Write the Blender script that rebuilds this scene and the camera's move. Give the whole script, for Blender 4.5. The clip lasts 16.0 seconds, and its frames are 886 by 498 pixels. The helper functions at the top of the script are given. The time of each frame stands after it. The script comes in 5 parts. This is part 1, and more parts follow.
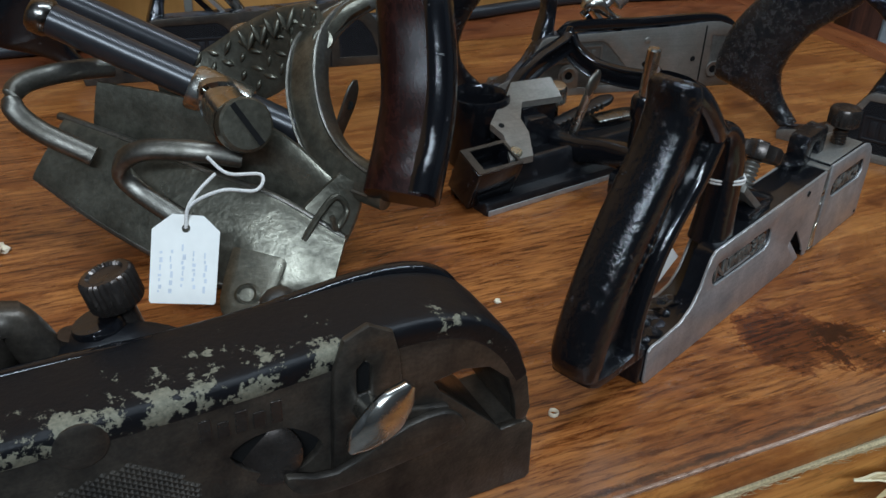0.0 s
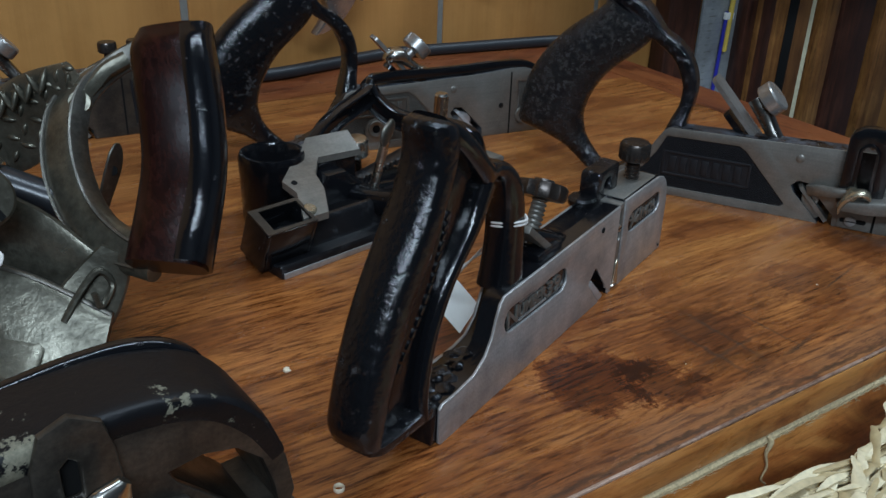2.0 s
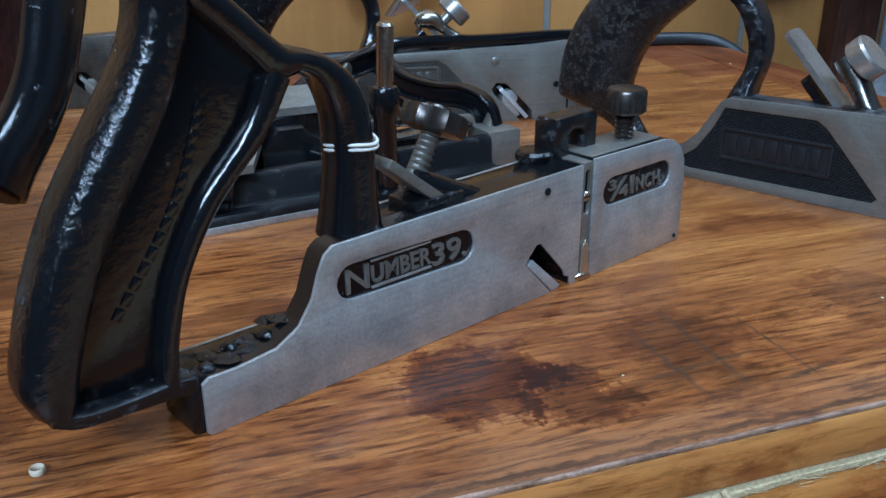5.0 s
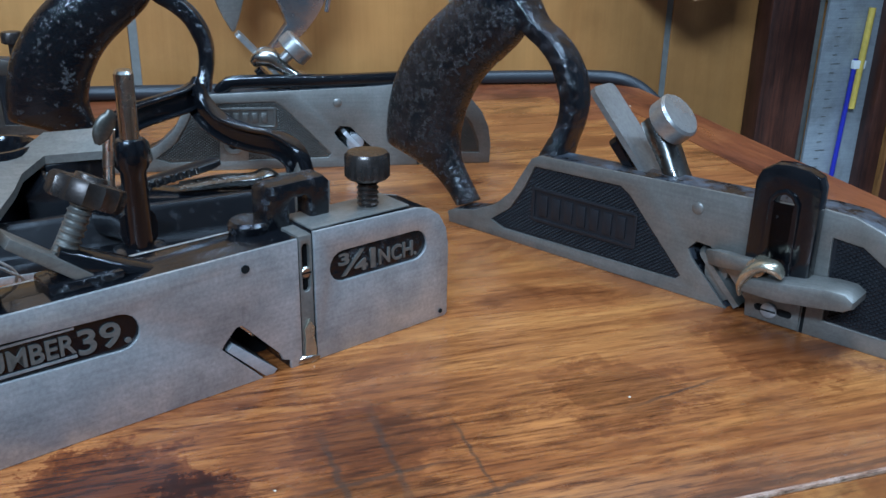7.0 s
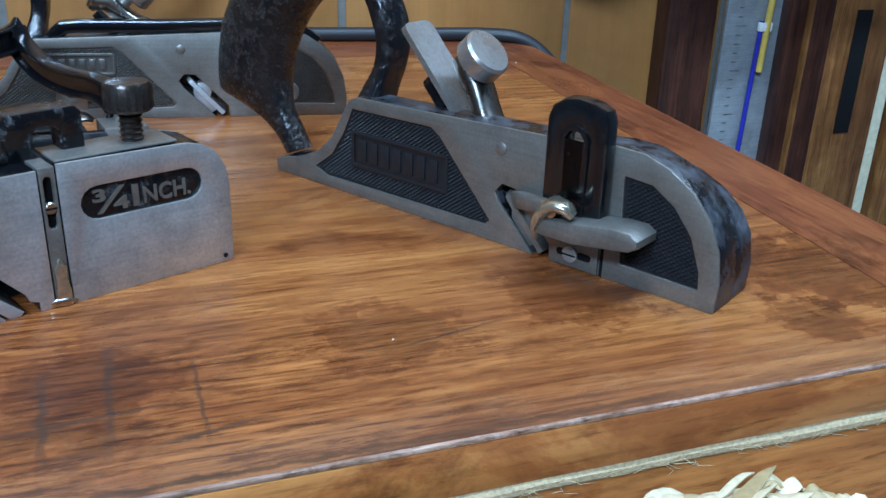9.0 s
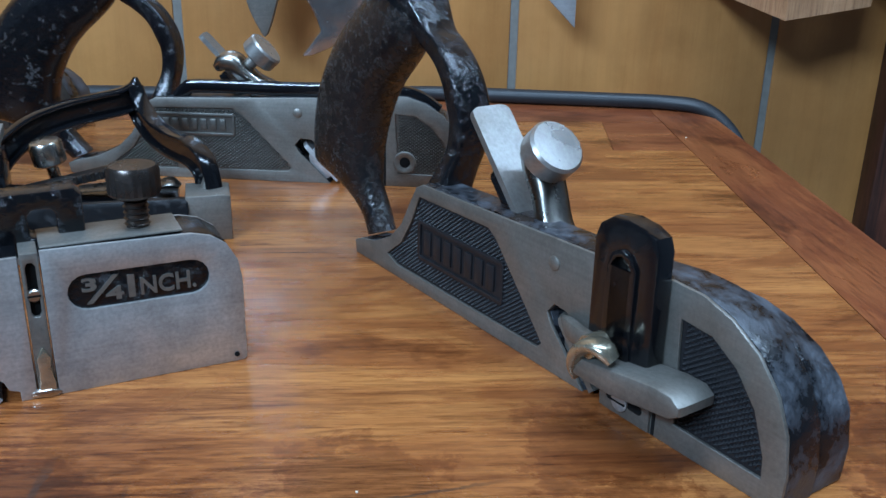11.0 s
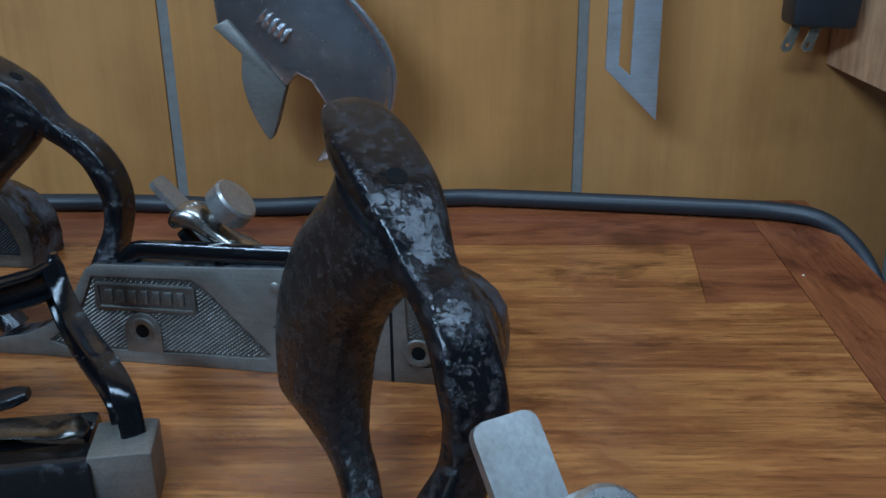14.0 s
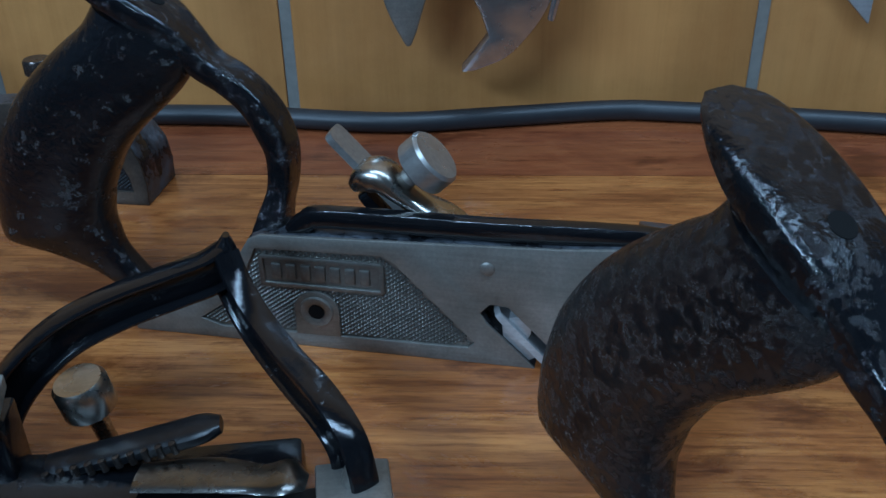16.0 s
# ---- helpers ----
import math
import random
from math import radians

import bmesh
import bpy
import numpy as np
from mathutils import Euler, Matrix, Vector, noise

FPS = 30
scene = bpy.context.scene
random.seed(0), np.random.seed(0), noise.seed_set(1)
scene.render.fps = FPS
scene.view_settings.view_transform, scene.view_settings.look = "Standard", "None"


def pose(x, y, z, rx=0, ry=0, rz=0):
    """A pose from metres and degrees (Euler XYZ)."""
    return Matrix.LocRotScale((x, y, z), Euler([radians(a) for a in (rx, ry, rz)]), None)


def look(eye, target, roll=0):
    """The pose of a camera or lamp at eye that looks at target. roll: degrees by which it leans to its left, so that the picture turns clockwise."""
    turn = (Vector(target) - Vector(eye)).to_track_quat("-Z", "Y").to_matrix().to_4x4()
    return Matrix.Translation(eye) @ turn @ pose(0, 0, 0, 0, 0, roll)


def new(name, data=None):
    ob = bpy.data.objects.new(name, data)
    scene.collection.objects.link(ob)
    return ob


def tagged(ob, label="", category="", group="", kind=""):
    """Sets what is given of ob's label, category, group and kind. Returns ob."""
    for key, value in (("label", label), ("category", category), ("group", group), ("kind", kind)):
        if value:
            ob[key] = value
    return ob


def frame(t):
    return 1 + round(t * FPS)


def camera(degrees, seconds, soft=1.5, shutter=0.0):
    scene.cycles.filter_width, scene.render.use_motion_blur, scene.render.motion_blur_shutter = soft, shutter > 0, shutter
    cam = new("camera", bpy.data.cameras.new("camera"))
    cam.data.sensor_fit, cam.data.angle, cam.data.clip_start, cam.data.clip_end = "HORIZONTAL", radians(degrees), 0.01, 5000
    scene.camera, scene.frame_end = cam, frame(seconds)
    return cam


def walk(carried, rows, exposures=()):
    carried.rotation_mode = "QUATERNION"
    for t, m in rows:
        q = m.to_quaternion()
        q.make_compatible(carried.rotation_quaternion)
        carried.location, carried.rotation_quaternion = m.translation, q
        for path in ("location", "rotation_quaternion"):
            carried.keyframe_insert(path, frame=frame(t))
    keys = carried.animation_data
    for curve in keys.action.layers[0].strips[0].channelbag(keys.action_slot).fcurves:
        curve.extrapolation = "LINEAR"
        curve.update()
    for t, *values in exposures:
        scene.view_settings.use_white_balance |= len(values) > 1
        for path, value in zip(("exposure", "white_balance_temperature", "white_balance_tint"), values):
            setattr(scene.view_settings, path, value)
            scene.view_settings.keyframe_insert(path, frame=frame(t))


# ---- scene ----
cam = camera(51.92, 16.0)
PATH = [
    (0, (-0.3753, -0.2865, 0.2118), (-0.2616, -0.0530, 0.0618), 2.49),
    (0.5, (-0.3894, -0.2735, 0.2191), (-0.2429, -0.0552, 0.0747), 1.90),
    (1, (-0.3827, -0.2733, 0.2190), (-0.2189, -0.0647, 0.0788), 2.13),
    (1.5, (-0.3518, -0.2797, 0.2105), (-0.1912, -0.0657, 0.0749), 3.40),
    (2, (-0.3338, -0.2861, 0.2005), (-0.1799, -0.0642, 0.0698), 2.00),
    (2.5, (-0.3074, -0.2909, 0.1856), (-0.1610, -0.0633, 0.0562), 1.58),
    (3, (-0.2844, -0.2935, 0.1655), (-0.1446, -0.0610, 0.0373), 1.38),
    (3.2, (-0.2766, -0.2903, 0.1577), (-0.1423, -0.0541, 0.0305), 1.28),
    (5.3, (-0.1811, -0.2817, 0.1321), (-0.0920, -0.0189, 0.0182), -0.13),
    (5.5, (-0.1718, -0.2825, 0.1310), (-0.0827, -0.0192, 0.0183), 0.01),
    (6, (-0.1464, -0.2853, 0.1330), (-0.0572, -0.0205, 0.0239), 0.17),
    (6.5, (-0.1192, -0.2818, 0.1390), (-0.0314, -0.0160, 0.0311), 0.70),
    (7, (-0.0920, -0.2774, 0.1409), (-0.0052, -0.0123, 0.0305), 1.05),
    (7.5, (-0.0684, -0.2804, 0.1370), (0.0202, -0.0173, 0.0233), 1.08),
    (8, (-0.0576, -0.2854, 0.1303), (0.0382, -0.0256, 0.0148), 1.26),
    (8.2, (-0.0541, -0.2884, 0.1286), (0.0452, -0.0304, 0.0121), 1.46),
    (10.3, (0.0198, -0.2758, 0.1238), (0.0726, -0.0031, 0.0105), 2.47),
    (10.5, (0.0261, -0.2688, 0.1252), (0.0657, 0.0071, 0.0143), 2.09),
    (11, (0.0424, -0.2531, 0.1321), (0.0623, 0.0268, 0.0259), 1.19),
    (11.5, (0.0521, -0.2382, 0.1422), (0.0550, 0.0437, 0.0396), 0.11),
    (12, (0.0684, -0.2198, 0.1490), (0.0644, 0.0629, 0.0487), -0.93),
    (12.5, (0.0766, -0.1905, 0.1504), (0.0681, 0.0915, 0.0483), -1.48),
    (13, (0.0839, -0.1597, 0.1527), (0.0767, 0.1219, 0.0497), -1.31),
    (13.5, (0.0822, -0.1334, 0.1565), (0.0761, 0.1483, 0.0535), -0.95),
    (14, (0.0706, -0.1140, 0.1646), (0.0633, 0.1667, 0.0592), -0.70),
    (14.5, (0.0552, -0.0895, 0.1707), (0.0448, 0.1868, 0.0544), -0.57),
    (15, (0.0359, -0.0697, 0.1745), (0.0263, 0.2015, 0.0466), 0.27),
    (15.5, (0.0210, -0.0518, 0.1749), (0.0099, 0.2132, 0.0347), -0.11),
    (16, (-0.0006, -0.0410, 0.1755), (-0.0132, 0.2187, 0.0258), -1.03),
]
walk(cam, [(t, look(eye, target, roll)) for t, eye, target, roll in PATH],
     exposures=[(0, -0.04, 6100, 9), (1.5, -0.18, 6250, 9), (2.5, -0.16, 5350, 7), (3, -0.06, 5150, 7), (5.4, 0.62, 5050, 5), (8, 0.75, 4950, 5), (10.5, 0.7, 5000, 5), (12.5, 0.3, 5200, 6), (13.5, 0.17, 5000, 4), (14.4, -0.14, 4900, 3), (16, -0.04, 4700, 1)])

# ---- world and light ----
world = bpy.data.worlds.new("room_air")
scene.world = world
world.use_nodes = True
wbg = world.node_tree.nodes["Background"]
wbg.inputs[0].default_value = (0.45, 0.60, 0.85, 1)
wbg.inputs[1].default_value = 0.016
scene.view_settings.exposure = 0.0


def area_lamp(name, eye, target, w, h, power, color):
    d = bpy.data.lights.new(name, "AREA")
    d.shape, d.size, d.size_y, d.energy, d.color = "RECTANGLE", w, h, power, color
    ob = new(name, d)
    ob.matrix_world = look(eye, target)
    return ob


area_lamp("tube_light_rear", (-1.05, -1.55, 1.38), (-0.1, 0.1, 0.0), 1.2, 0.16, 36, (0.78, 0.90, 1.0))
area_lamp("tube_light_bench", (0.45, -0.22, 1.44), (0.45, 0.0, 0.0), 2.0, 0.14, 21, (0.78, 0.90, 1.0))

# ---- materials ----


def mat(name):
    m = bpy.data.materials.new(name)
    m.use_nodes = True
    nt = m.node_tree
    return m, nt, nt.nodes["Principled BSDF"]


def nd(nt, kind, **kw):
    n = nt.nodes.new(kind)
    for k, v in kw.items():
        n.inputs[k].default_value = v
    return n


def coords(nt, scale=(1, 1, 1), which="Object", rot=(0, 0, 0)):
    tc = nt.nodes.new("ShaderNodeTexCoord")
    mp = nt.nodes.new("ShaderNodeMapping")
    mp.inputs["Scale"].default_value = scale
    mp.inputs["Rotation"].default_value = rot
    nt.links.new(tc.outputs[which], mp.inputs["Vector"])
    return mp.outputs["Vector"]


def noise_tex(nt, vec, scale, detail=5, rough=0.6, dist=0.0):
    n = nd(nt, "ShaderNodeTexNoise", Scale=scale, Detail=detail, Roughness=rough, Distortion=dist)
    nt.links.new(vec, n.inputs["Vector"])
    return n.outputs["Fac"]


def ramp(nt, fac, stops):
    r = nt.nodes.new("ShaderNodeValToRGB")
    e = r.color_ramp.elements
    while len(e) < len(stops):
        e.new(0.5)
    for el, (p, c) in zip(e, stops):
        el.position = p
        el.color = (*c, 1) if len(c) == 3 else c
    nt.links.new(fac, r.inputs["Fac"])
    return r.outputs["Color"]


def mix(nt, fac, a, b, mode="MIX"):
    n = nt.nodes.new("ShaderNodeMix")
    n.data_type, n.blend_type = "RGBA", mode
    for sock, v in ((n.inputs["Factor"], fac), (n.inputs["A"], a), (n.inputs["B"], b)):
        if isinstance(v, (int, float)):
            sock.default_value = v
        elif isinstance(v, tuple):
            sock.default_value = (*v, 1)
        else:
            nt.links.new(v, sock)
    return n.outputs["Result"]


def math_n(nt, op, a, b=0.0):
    n = nt.nodes.new("ShaderNodeMath")
    n.operation = op
    for i, v in enumerate((a, b)):
        if isinstance(v, (int, float)):
            n.inputs[i].default_value = v
        else:
            nt.links.new(v, n.inputs[i])
    return n.outputs[0]


def bump(nt, bsdf, height, strength, dist=0.0005):
    b = nd(nt, "ShaderNodeBump", Strength=strength, Distance=dist)
    nt.links.new(height, b.inputs["Height"])
    nt.links.new(b.outputs["Normal"], bsdf.inputs["Normal"])


BW = lambda v: (v, v, v)


def metal(name, base, tint, rough, metallic=1.0, grime=0.5, scale=300, bump_s=0.15, worn=(0.35, 0.65)):
    """Worn metal: base and tint colours mixed by blotches, fine grain and grime."""
    m, nt, b = mat(name)
    v = coords(nt)
    big = noise_tex(nt, v, 55, 6, 0.65)
    fine = noise_tex(nt, v, scale * 3, 4, 0.6)
    col = mix(nt, ramp(nt, big, [(worn[0], BW(0)), (worn[1], BW(1))]), base, tint)
    col = mix(nt, grime, col, ramp(nt, fine, [(0.3, BW(0.55)), (0.65, BW(1.1))]), "MULTIPLY")
    streak = noise_tex(nt, coords(nt, (25, 700, 700)), 1.0, 5, 0.65)
    stains = noise_tex(nt, v, 22, 7, 0.7)
    col = mix(nt, 0.25, col, ramp(nt, streak, [(0.35, BW(0.55)), (0.6, BW(1.08))]), "MULTIPLY")
    col = mix(nt, 0.5, col, ramp(nt, stains, [(0.34, (0.50, 0.45, 0.40)), (0.5, BW(1.0))]), "MULTIPLY")
    nt.links.new(col, b.inputs["Base Color"])
    b.inputs["Metallic"].default_value = metallic
    r = nd(nt, "ShaderNodeMapRange", **{"From Min": 0.3, "From Max": 0.7, "To Min": rough - 0.09, "To Max": rough + 0.12})
    nt.links.new(big, r.inputs["Value"])
    nt.links.new(r.outputs["Result"], b.inputs["Roughness"])
    bump(nt, b, fine, bump_s, 0.0003 if bump_s < 0.9 else 0.0008)
    return m


def japan(name, wear_col, lo, hi, rough=0.12, pit=0.2, chip=70, bare_rough=0.62, edge=0.0):
    """Glossy black japanning with chips that show the iron below."""
    m, nt, b = mat(name)
    v = coords(nt)
    chips = noise_tex(nt, v, chip, 8, 0.72)
    if edge:
        # rubbed more along the near edge and towards the rear
        sp = nt.nodes.new("ShaderNodeSeparateXYZ")
        nt.links.new(v, sp.inputs[0])
        chips = math_n(nt, "ADD", chips, math_n(nt, "MULTIPLY", math_n(nt, "SUBTRACT", 0.012, sp.outputs["Y"]), edge))
        chips = math_n(nt, "SUBTRACT", chips, math_n(nt, "MULTIPLY", math_n(nt, "MAXIMUM", math_n(nt, "ADD", sp.outputs["X"], 0.075), 0.0), 1.8))
    fac = ramp(nt, chips, [(lo, BW(0)), (hi, BW(1))])
    fine = noise_tex(nt, v, 900, 3, 0.6)
    bare = mix(nt, 0.6, wear_col, ramp(nt, fine, [(0.3, BW(0.4)), (0.7, BW(1.2))]), "MULTIPLY")
    col = mix(nt, fac, (0.0045, 0.0048, 0.006), bare)
    nt.links.new(col, b.inputs["Base Color"])
    r = nd(nt, "ShaderNodeMapRange", **{"To Min": rough, "To Max": bare_rough})
    nt.links.new(fac, r.inputs["Value"])
    nt.links.new(r.outputs["Result"], b.inputs["Roughness"])
    h = math_n(nt, "ADD", noise_tex(nt, v, 300, 5, 0.6), math_n(nt, "MULTIPLY", fac, -0.5))
    bump(nt, b, h, pit, 0.0006)
    return m


def plain(name, color, rough=0.5, metallic=0.0, var=0.25, scale=200, bump_s=0.1):
    m, nt, b = mat(name)
    v = coords(nt)
    n = noise_tex(nt, v, scale, 5, 0.6)
    col = mix(nt, var, color, ramp(nt, n, [(0.3, BW(0.3)), (0.7, BW(1.3))]), "MULTIPLY")
    nt.links.new(col, b.inputs["Base Color"])
    b.inputs["Roughness"].default_value = rough
    b.inputs["Metallic"].default_value = metallic
    bump(nt, b, n, bump_s, 0.0004)
    return m


def wood(name, light, mid, dark, along=(1, 0), gloss=0.3, contrast=1.0, scale=1.0, pore=0.7):
    """Varnished wood with long pores; along gives the way of the grain in plan (x or y) or "z"."""
    m, nt, b = mat(name)
    s = (62, 620, 300) if along == (1, 0) else (620, 62, 300) if along == (0, 1) else (250, 120, 13)
    s = tuple(q * scale for q in s)
    v = coords(nt, s)
    low = coords(nt, tuple(q * 0.11 for q in s))
    flat = coords(nt)
    g1 = noise_tex(nt, v, 1.0, 10, 0.75, 0.5)
    g2 = noise_tex(nt, low, 1.6, 7, 0.65, 1.2)
    pores = noise_tex(nt, coords(nt, tuple(q * (2.6 if q == max(s) else 2.2) for q in s)), 1.3, 7, 0.72)
    c = ramp(nt, g1, [(0.34, dark), (0.48, mid), (0.64, light)])
    c = mix(nt, 0.55 * contrast, c, ramp(nt, g2, [(0.32, BW(0.35)), (0.6, BW(1.15))]), "MULTIPLY")
    c = mix(nt, pore, c, ramp(nt, pores, [(0.36, BW(0.10)), (0.43, BW(0.80)), (0.6, BW(1.08))]), "MULTIPLY")
    blot = noise_tex(nt, flat if along == "z" else coords(nt, (13, 30, 9) if along == (1, 0) else (30, 13, 9)), 1.6, 10, 0.76)
    c = mix(nt, 0.75 * contrast, c, ramp(nt, blot, [(0.37, (0.20, 0.15, 0.13)), (0.45, (0.58, 0.48, 0.40)), (0.53, BW(1.0)), (0.66, (1.22, 1.20, 1.12))]), "MULTIPLY")
    if along != "z":
        speck = noise_tex(nt, coords(nt, (95, 300, 90) if along == (1, 0) else (300, 95, 90)), 1.0, 6, 0.7, 0.3)
        c = mix(nt, 0.8 * contrast, c, ramp(nt, speck, [(0.33, (0.16, 0.11, 0.09)), (0.40, (0.75, 0.70, 0.66)), (0.46, BW(1.0))]), "MULTIPLY")
    hue = noise_tex(nt, flat, 9, 4, 0.6)
    c = mix(nt, 0.6 * contrast, c, ramp(nt, hue, [(0.38, (0.50, 0.38, 0.32)), (0.50, (0.92, 0.86, 0.80)), (0.62, (1.18, 1.16, 1.08))]), "MULTIPLY")
    nt.links.new(c, b.inputs["Base Color"])
    rr = nd(nt, "ShaderNodeMapRange", **{"From Min": 0.3, "From Max": 0.7, "To Min": gloss - 0.06, "To Max": gloss + 0.14})
    nt.links.new(blot, rr.inputs["Value"])
    nt.links.new(rr.outputs["Result"], b.inputs["Roughness"])
    h = math_n(nt, "ADD", g1, math_n(nt, "MULTIPLY", pores, 0.8))
    bump(nt, b, h, 0.12, 0.0005)
    return m


def bench_wood(name, light, mid, dark, gloss=0.24, swap=False, stain=(), lines=(), haze=0.0, red=0.5):
    """Old varnished boards: long soft figure, fine fibres, short dark pores, reddish worn patches and dark soiling."""
    m, nt, b = mat(name)

    def sc(x, y, z):
        return (y, x, z) if swap else (x, y, z)

    flat = coords(nt)
    figure = noise_tex(nt, coords(nt, sc(5, 62, 40)), 1.0, 8, 0.60, 1.1)
    fibre = noise_tex(nt, coords(nt, sc(17, 430, 300)), 1.0, 8, 0.70, 0.35)
    pores = noise_tex(nt, coords(nt, sc(60, 1000, 500)), 1.0, 4, 0.62, 0.2)
    dashes = noise_tex(nt, coords(nt, sc(24, 300, 200)), 1.0, 6, 0.75, 0.4)
    both = math_n(nt, "ADD", math_n(nt, "MULTIPLY", figure, 0.58), math_n(nt, "MULTIPLY", fibre, 0.42))
    c = ramp(nt, both, [(0.30, dark), (0.445, mid), (0.60, light)])
    c = mix(nt, 0.45, c, ramp(nt, pores, [(0.36, BW(0.35)), (0.44, BW(0.92)), (0.56, BW(1.05))]), "MULTIPLY")
    c = mix(nt, 0.62, c, ramp(nt, dashes, [(0.33, (0.18, 0.11, 0.09)), (0.385, (0.66, 0.54, 0.48)), (0.43, BW(1.0))]), "MULTIPLY")
    worn = noise_tex(nt, coords(nt, sc(11, 30, 20)), 1.0, 10, 0.70, 0.5)
    c = mix(nt, red, c, ramp(nt, worn, [(0.42, (0.48, 0.30, 0.25)), (0.475, (0.74, 0.58, 0.50)), (0.51, (0.98, 0.96, 0.94)), (0.64, (1.16, 1.18, 1.12))]), "MULTIPLY")
    soil = noise_tex(nt, coords(nt, sc(10, 22, 10)), 1.0, 10, 0.74, 0.3)
    c = mix(nt, 0.75, c, ramp(nt, soil, [(0.335, (0.17, 0.13, 0.12)), (0.40, (0.55, 0.48, 0.44)), (0.45, BW(1.0))]), "MULTIPLY")
    if haze:
        # darker and redder towards the front and the left, with open pores filled with dirt
        sp = nt.nodes.new("ShaderNodeSeparateXYZ")
        nt.links.new(flat, sp.inputs[0])
        front_left = math_n(nt, "ADD", math_n(nt, "MULTIPLY", math_n(nt, "SUBTRACT", 0.0, math_n(nt, "ADD", sp.outputs["Y"], math_n(nt, "MULTIPLY", sp.outputs["X"], 0.85))), 9.0), math_n(nt, "MULTIPLY", math_n(nt, "SUBTRACT", worn, 0.5), 2.2))
        front_left = ramp(nt, front_left, [(0.0, BW(0)), (0.9, BW(1))])
        c = mix(nt, math_n(nt, "MULTIPLY", front_left, 0.65), c, (0.72, 0.60, 0.58), "MULTIPLY")
        grime = noise_tex(nt, coords(nt, sc(48, 430, 200)), 1.0, 7, 0.74, 0.5)
        c = mix(nt, math_n(nt, "ADD", math_n(nt, "MULTIPLY", front_left, 0.6), 0.3), c, ramp(nt, grime, [(0.37, (0.20, 0.13, 0.12)), (0.44, (0.58, 0.48, 0.44)), (0.50, BW(1.0)), (0.64, (1.35, 1.35, 1.3))]), "MULTIPLY")
        # greyed, dry varnish along the front
        near = math_n(nt, "MULTIPLY", math_n(nt, "SUBTRACT", -0.088, sp.outputs["Y"]), 30.0)
        patch = ramp(nt, math_n(nt, "ADD", near, math_n(nt, "MULTIPLY", math_n(nt, "SUBTRACT", worn, 0.5), 3.0)), [(0.25, BW(0)), (1.0, BW(1))])
        c = mix(nt, math_n(nt, "MULTIPLY", patch, haze), c, (0.13, 0.092, 0.072))
    for (sx, sy, rad, depth) in stain:
        tc = nt.nodes.new("ShaderNodeTexCoord")
        off = nt.nodes.new("ShaderNodeVectorMath")
        off.operation = "SUBTRACT"
        off.inputs[1].default_value = (sx, sy, 0)
        nt.links.new(tc.outputs["Object"], off.inputs[0])
        ln = nt.nodes.new("ShaderNodeVectorMath")
        ln.operation = "LENGTH"
        nt.links.new(off.outputs[0], ln.inputs[0])
        wob = math_n(nt, "MULTIPLY", math_n(nt, "SUBTRACT", noise_tex(nt, flat, 75, 8, 0.75), 0.5), rad * 3.4)
        d = math_n(nt, "DIVIDE", math_n(nt, "ADD", ln.outputs["Value"], wob), rad)
        c = mix(nt, depth, c, ramp(nt, d, [(0.5, (0.24, 0.15, 0.15)), (0.92, (0.55, 0.42, 0.40)), (1.0, BW(1.0))]), "MULTIPLY")
    for (ax, ay, bx, by, half) in lines:
        # a knife scratch from a to b, broken up by the grain
        tc = nt.nodes.new("ShaderNodeTexCoord")
        mp = nt.nodes.new("ShaderNodeMapping")
        mp.vector_type = "TEXTURE"
        mp.inputs["Location"].default_value = ((ax + bx) / 2, (ay + by) / 2, 0)
        mp.inputs["Rotation"].default_value = (0, 0, math.atan2(by - ay, bx - ax))
        mp.inputs["Scale"].default_value = (math.hypot(bx - ax, by - ay) / 2, half, 1)
        nt.links.new(tc.outputs["Object"], mp.inputs["Vector"])
        sp = nt.nodes.new("ShaderNodeSeparateXYZ")
        nt.links.new(mp.outputs["Vector"], sp.inputs[0])
        far = math_n(nt, "MAXIMUM", math_n(nt, "ABSOLUTE", sp.outputs["X"]), math_n(nt, "ABSOLUTE", math_n(nt, "ADD", sp.outputs["Y"], math_n(nt, "MULTIPLY", math_n(nt, "SUBTRACT", noise_tex(nt, flat, 160, 4), 0.5), 3.4))))
        c = mix(nt, math_n(nt, "MULTIPLY", ramp(nt, far, [(0.35, BW(1)), (1.0, BW(0))]), math_n(nt, "ADD", fibre, 0.15)), c, (0.035, 0.022, 0.016))
    nt.links.new(c, b.inputs["Base Color"])
    rr = nd(nt, "ShaderNodeMapRange", **{"From Min": 0.35, "From Max": 0.65, "To Min": gloss + 0.14, "To Max": gloss - 0.05})
    nt.links.new(worn, rr.inputs["Value"])
    nt.links.new(rr.outputs["Result"], b.inputs["Roughness"])
    bump(nt, b, math_n(nt, "ADD", fibre, math_n(nt, "MULTIPLY", pores, 0.8)), 0.16, 0.0004)
    return m


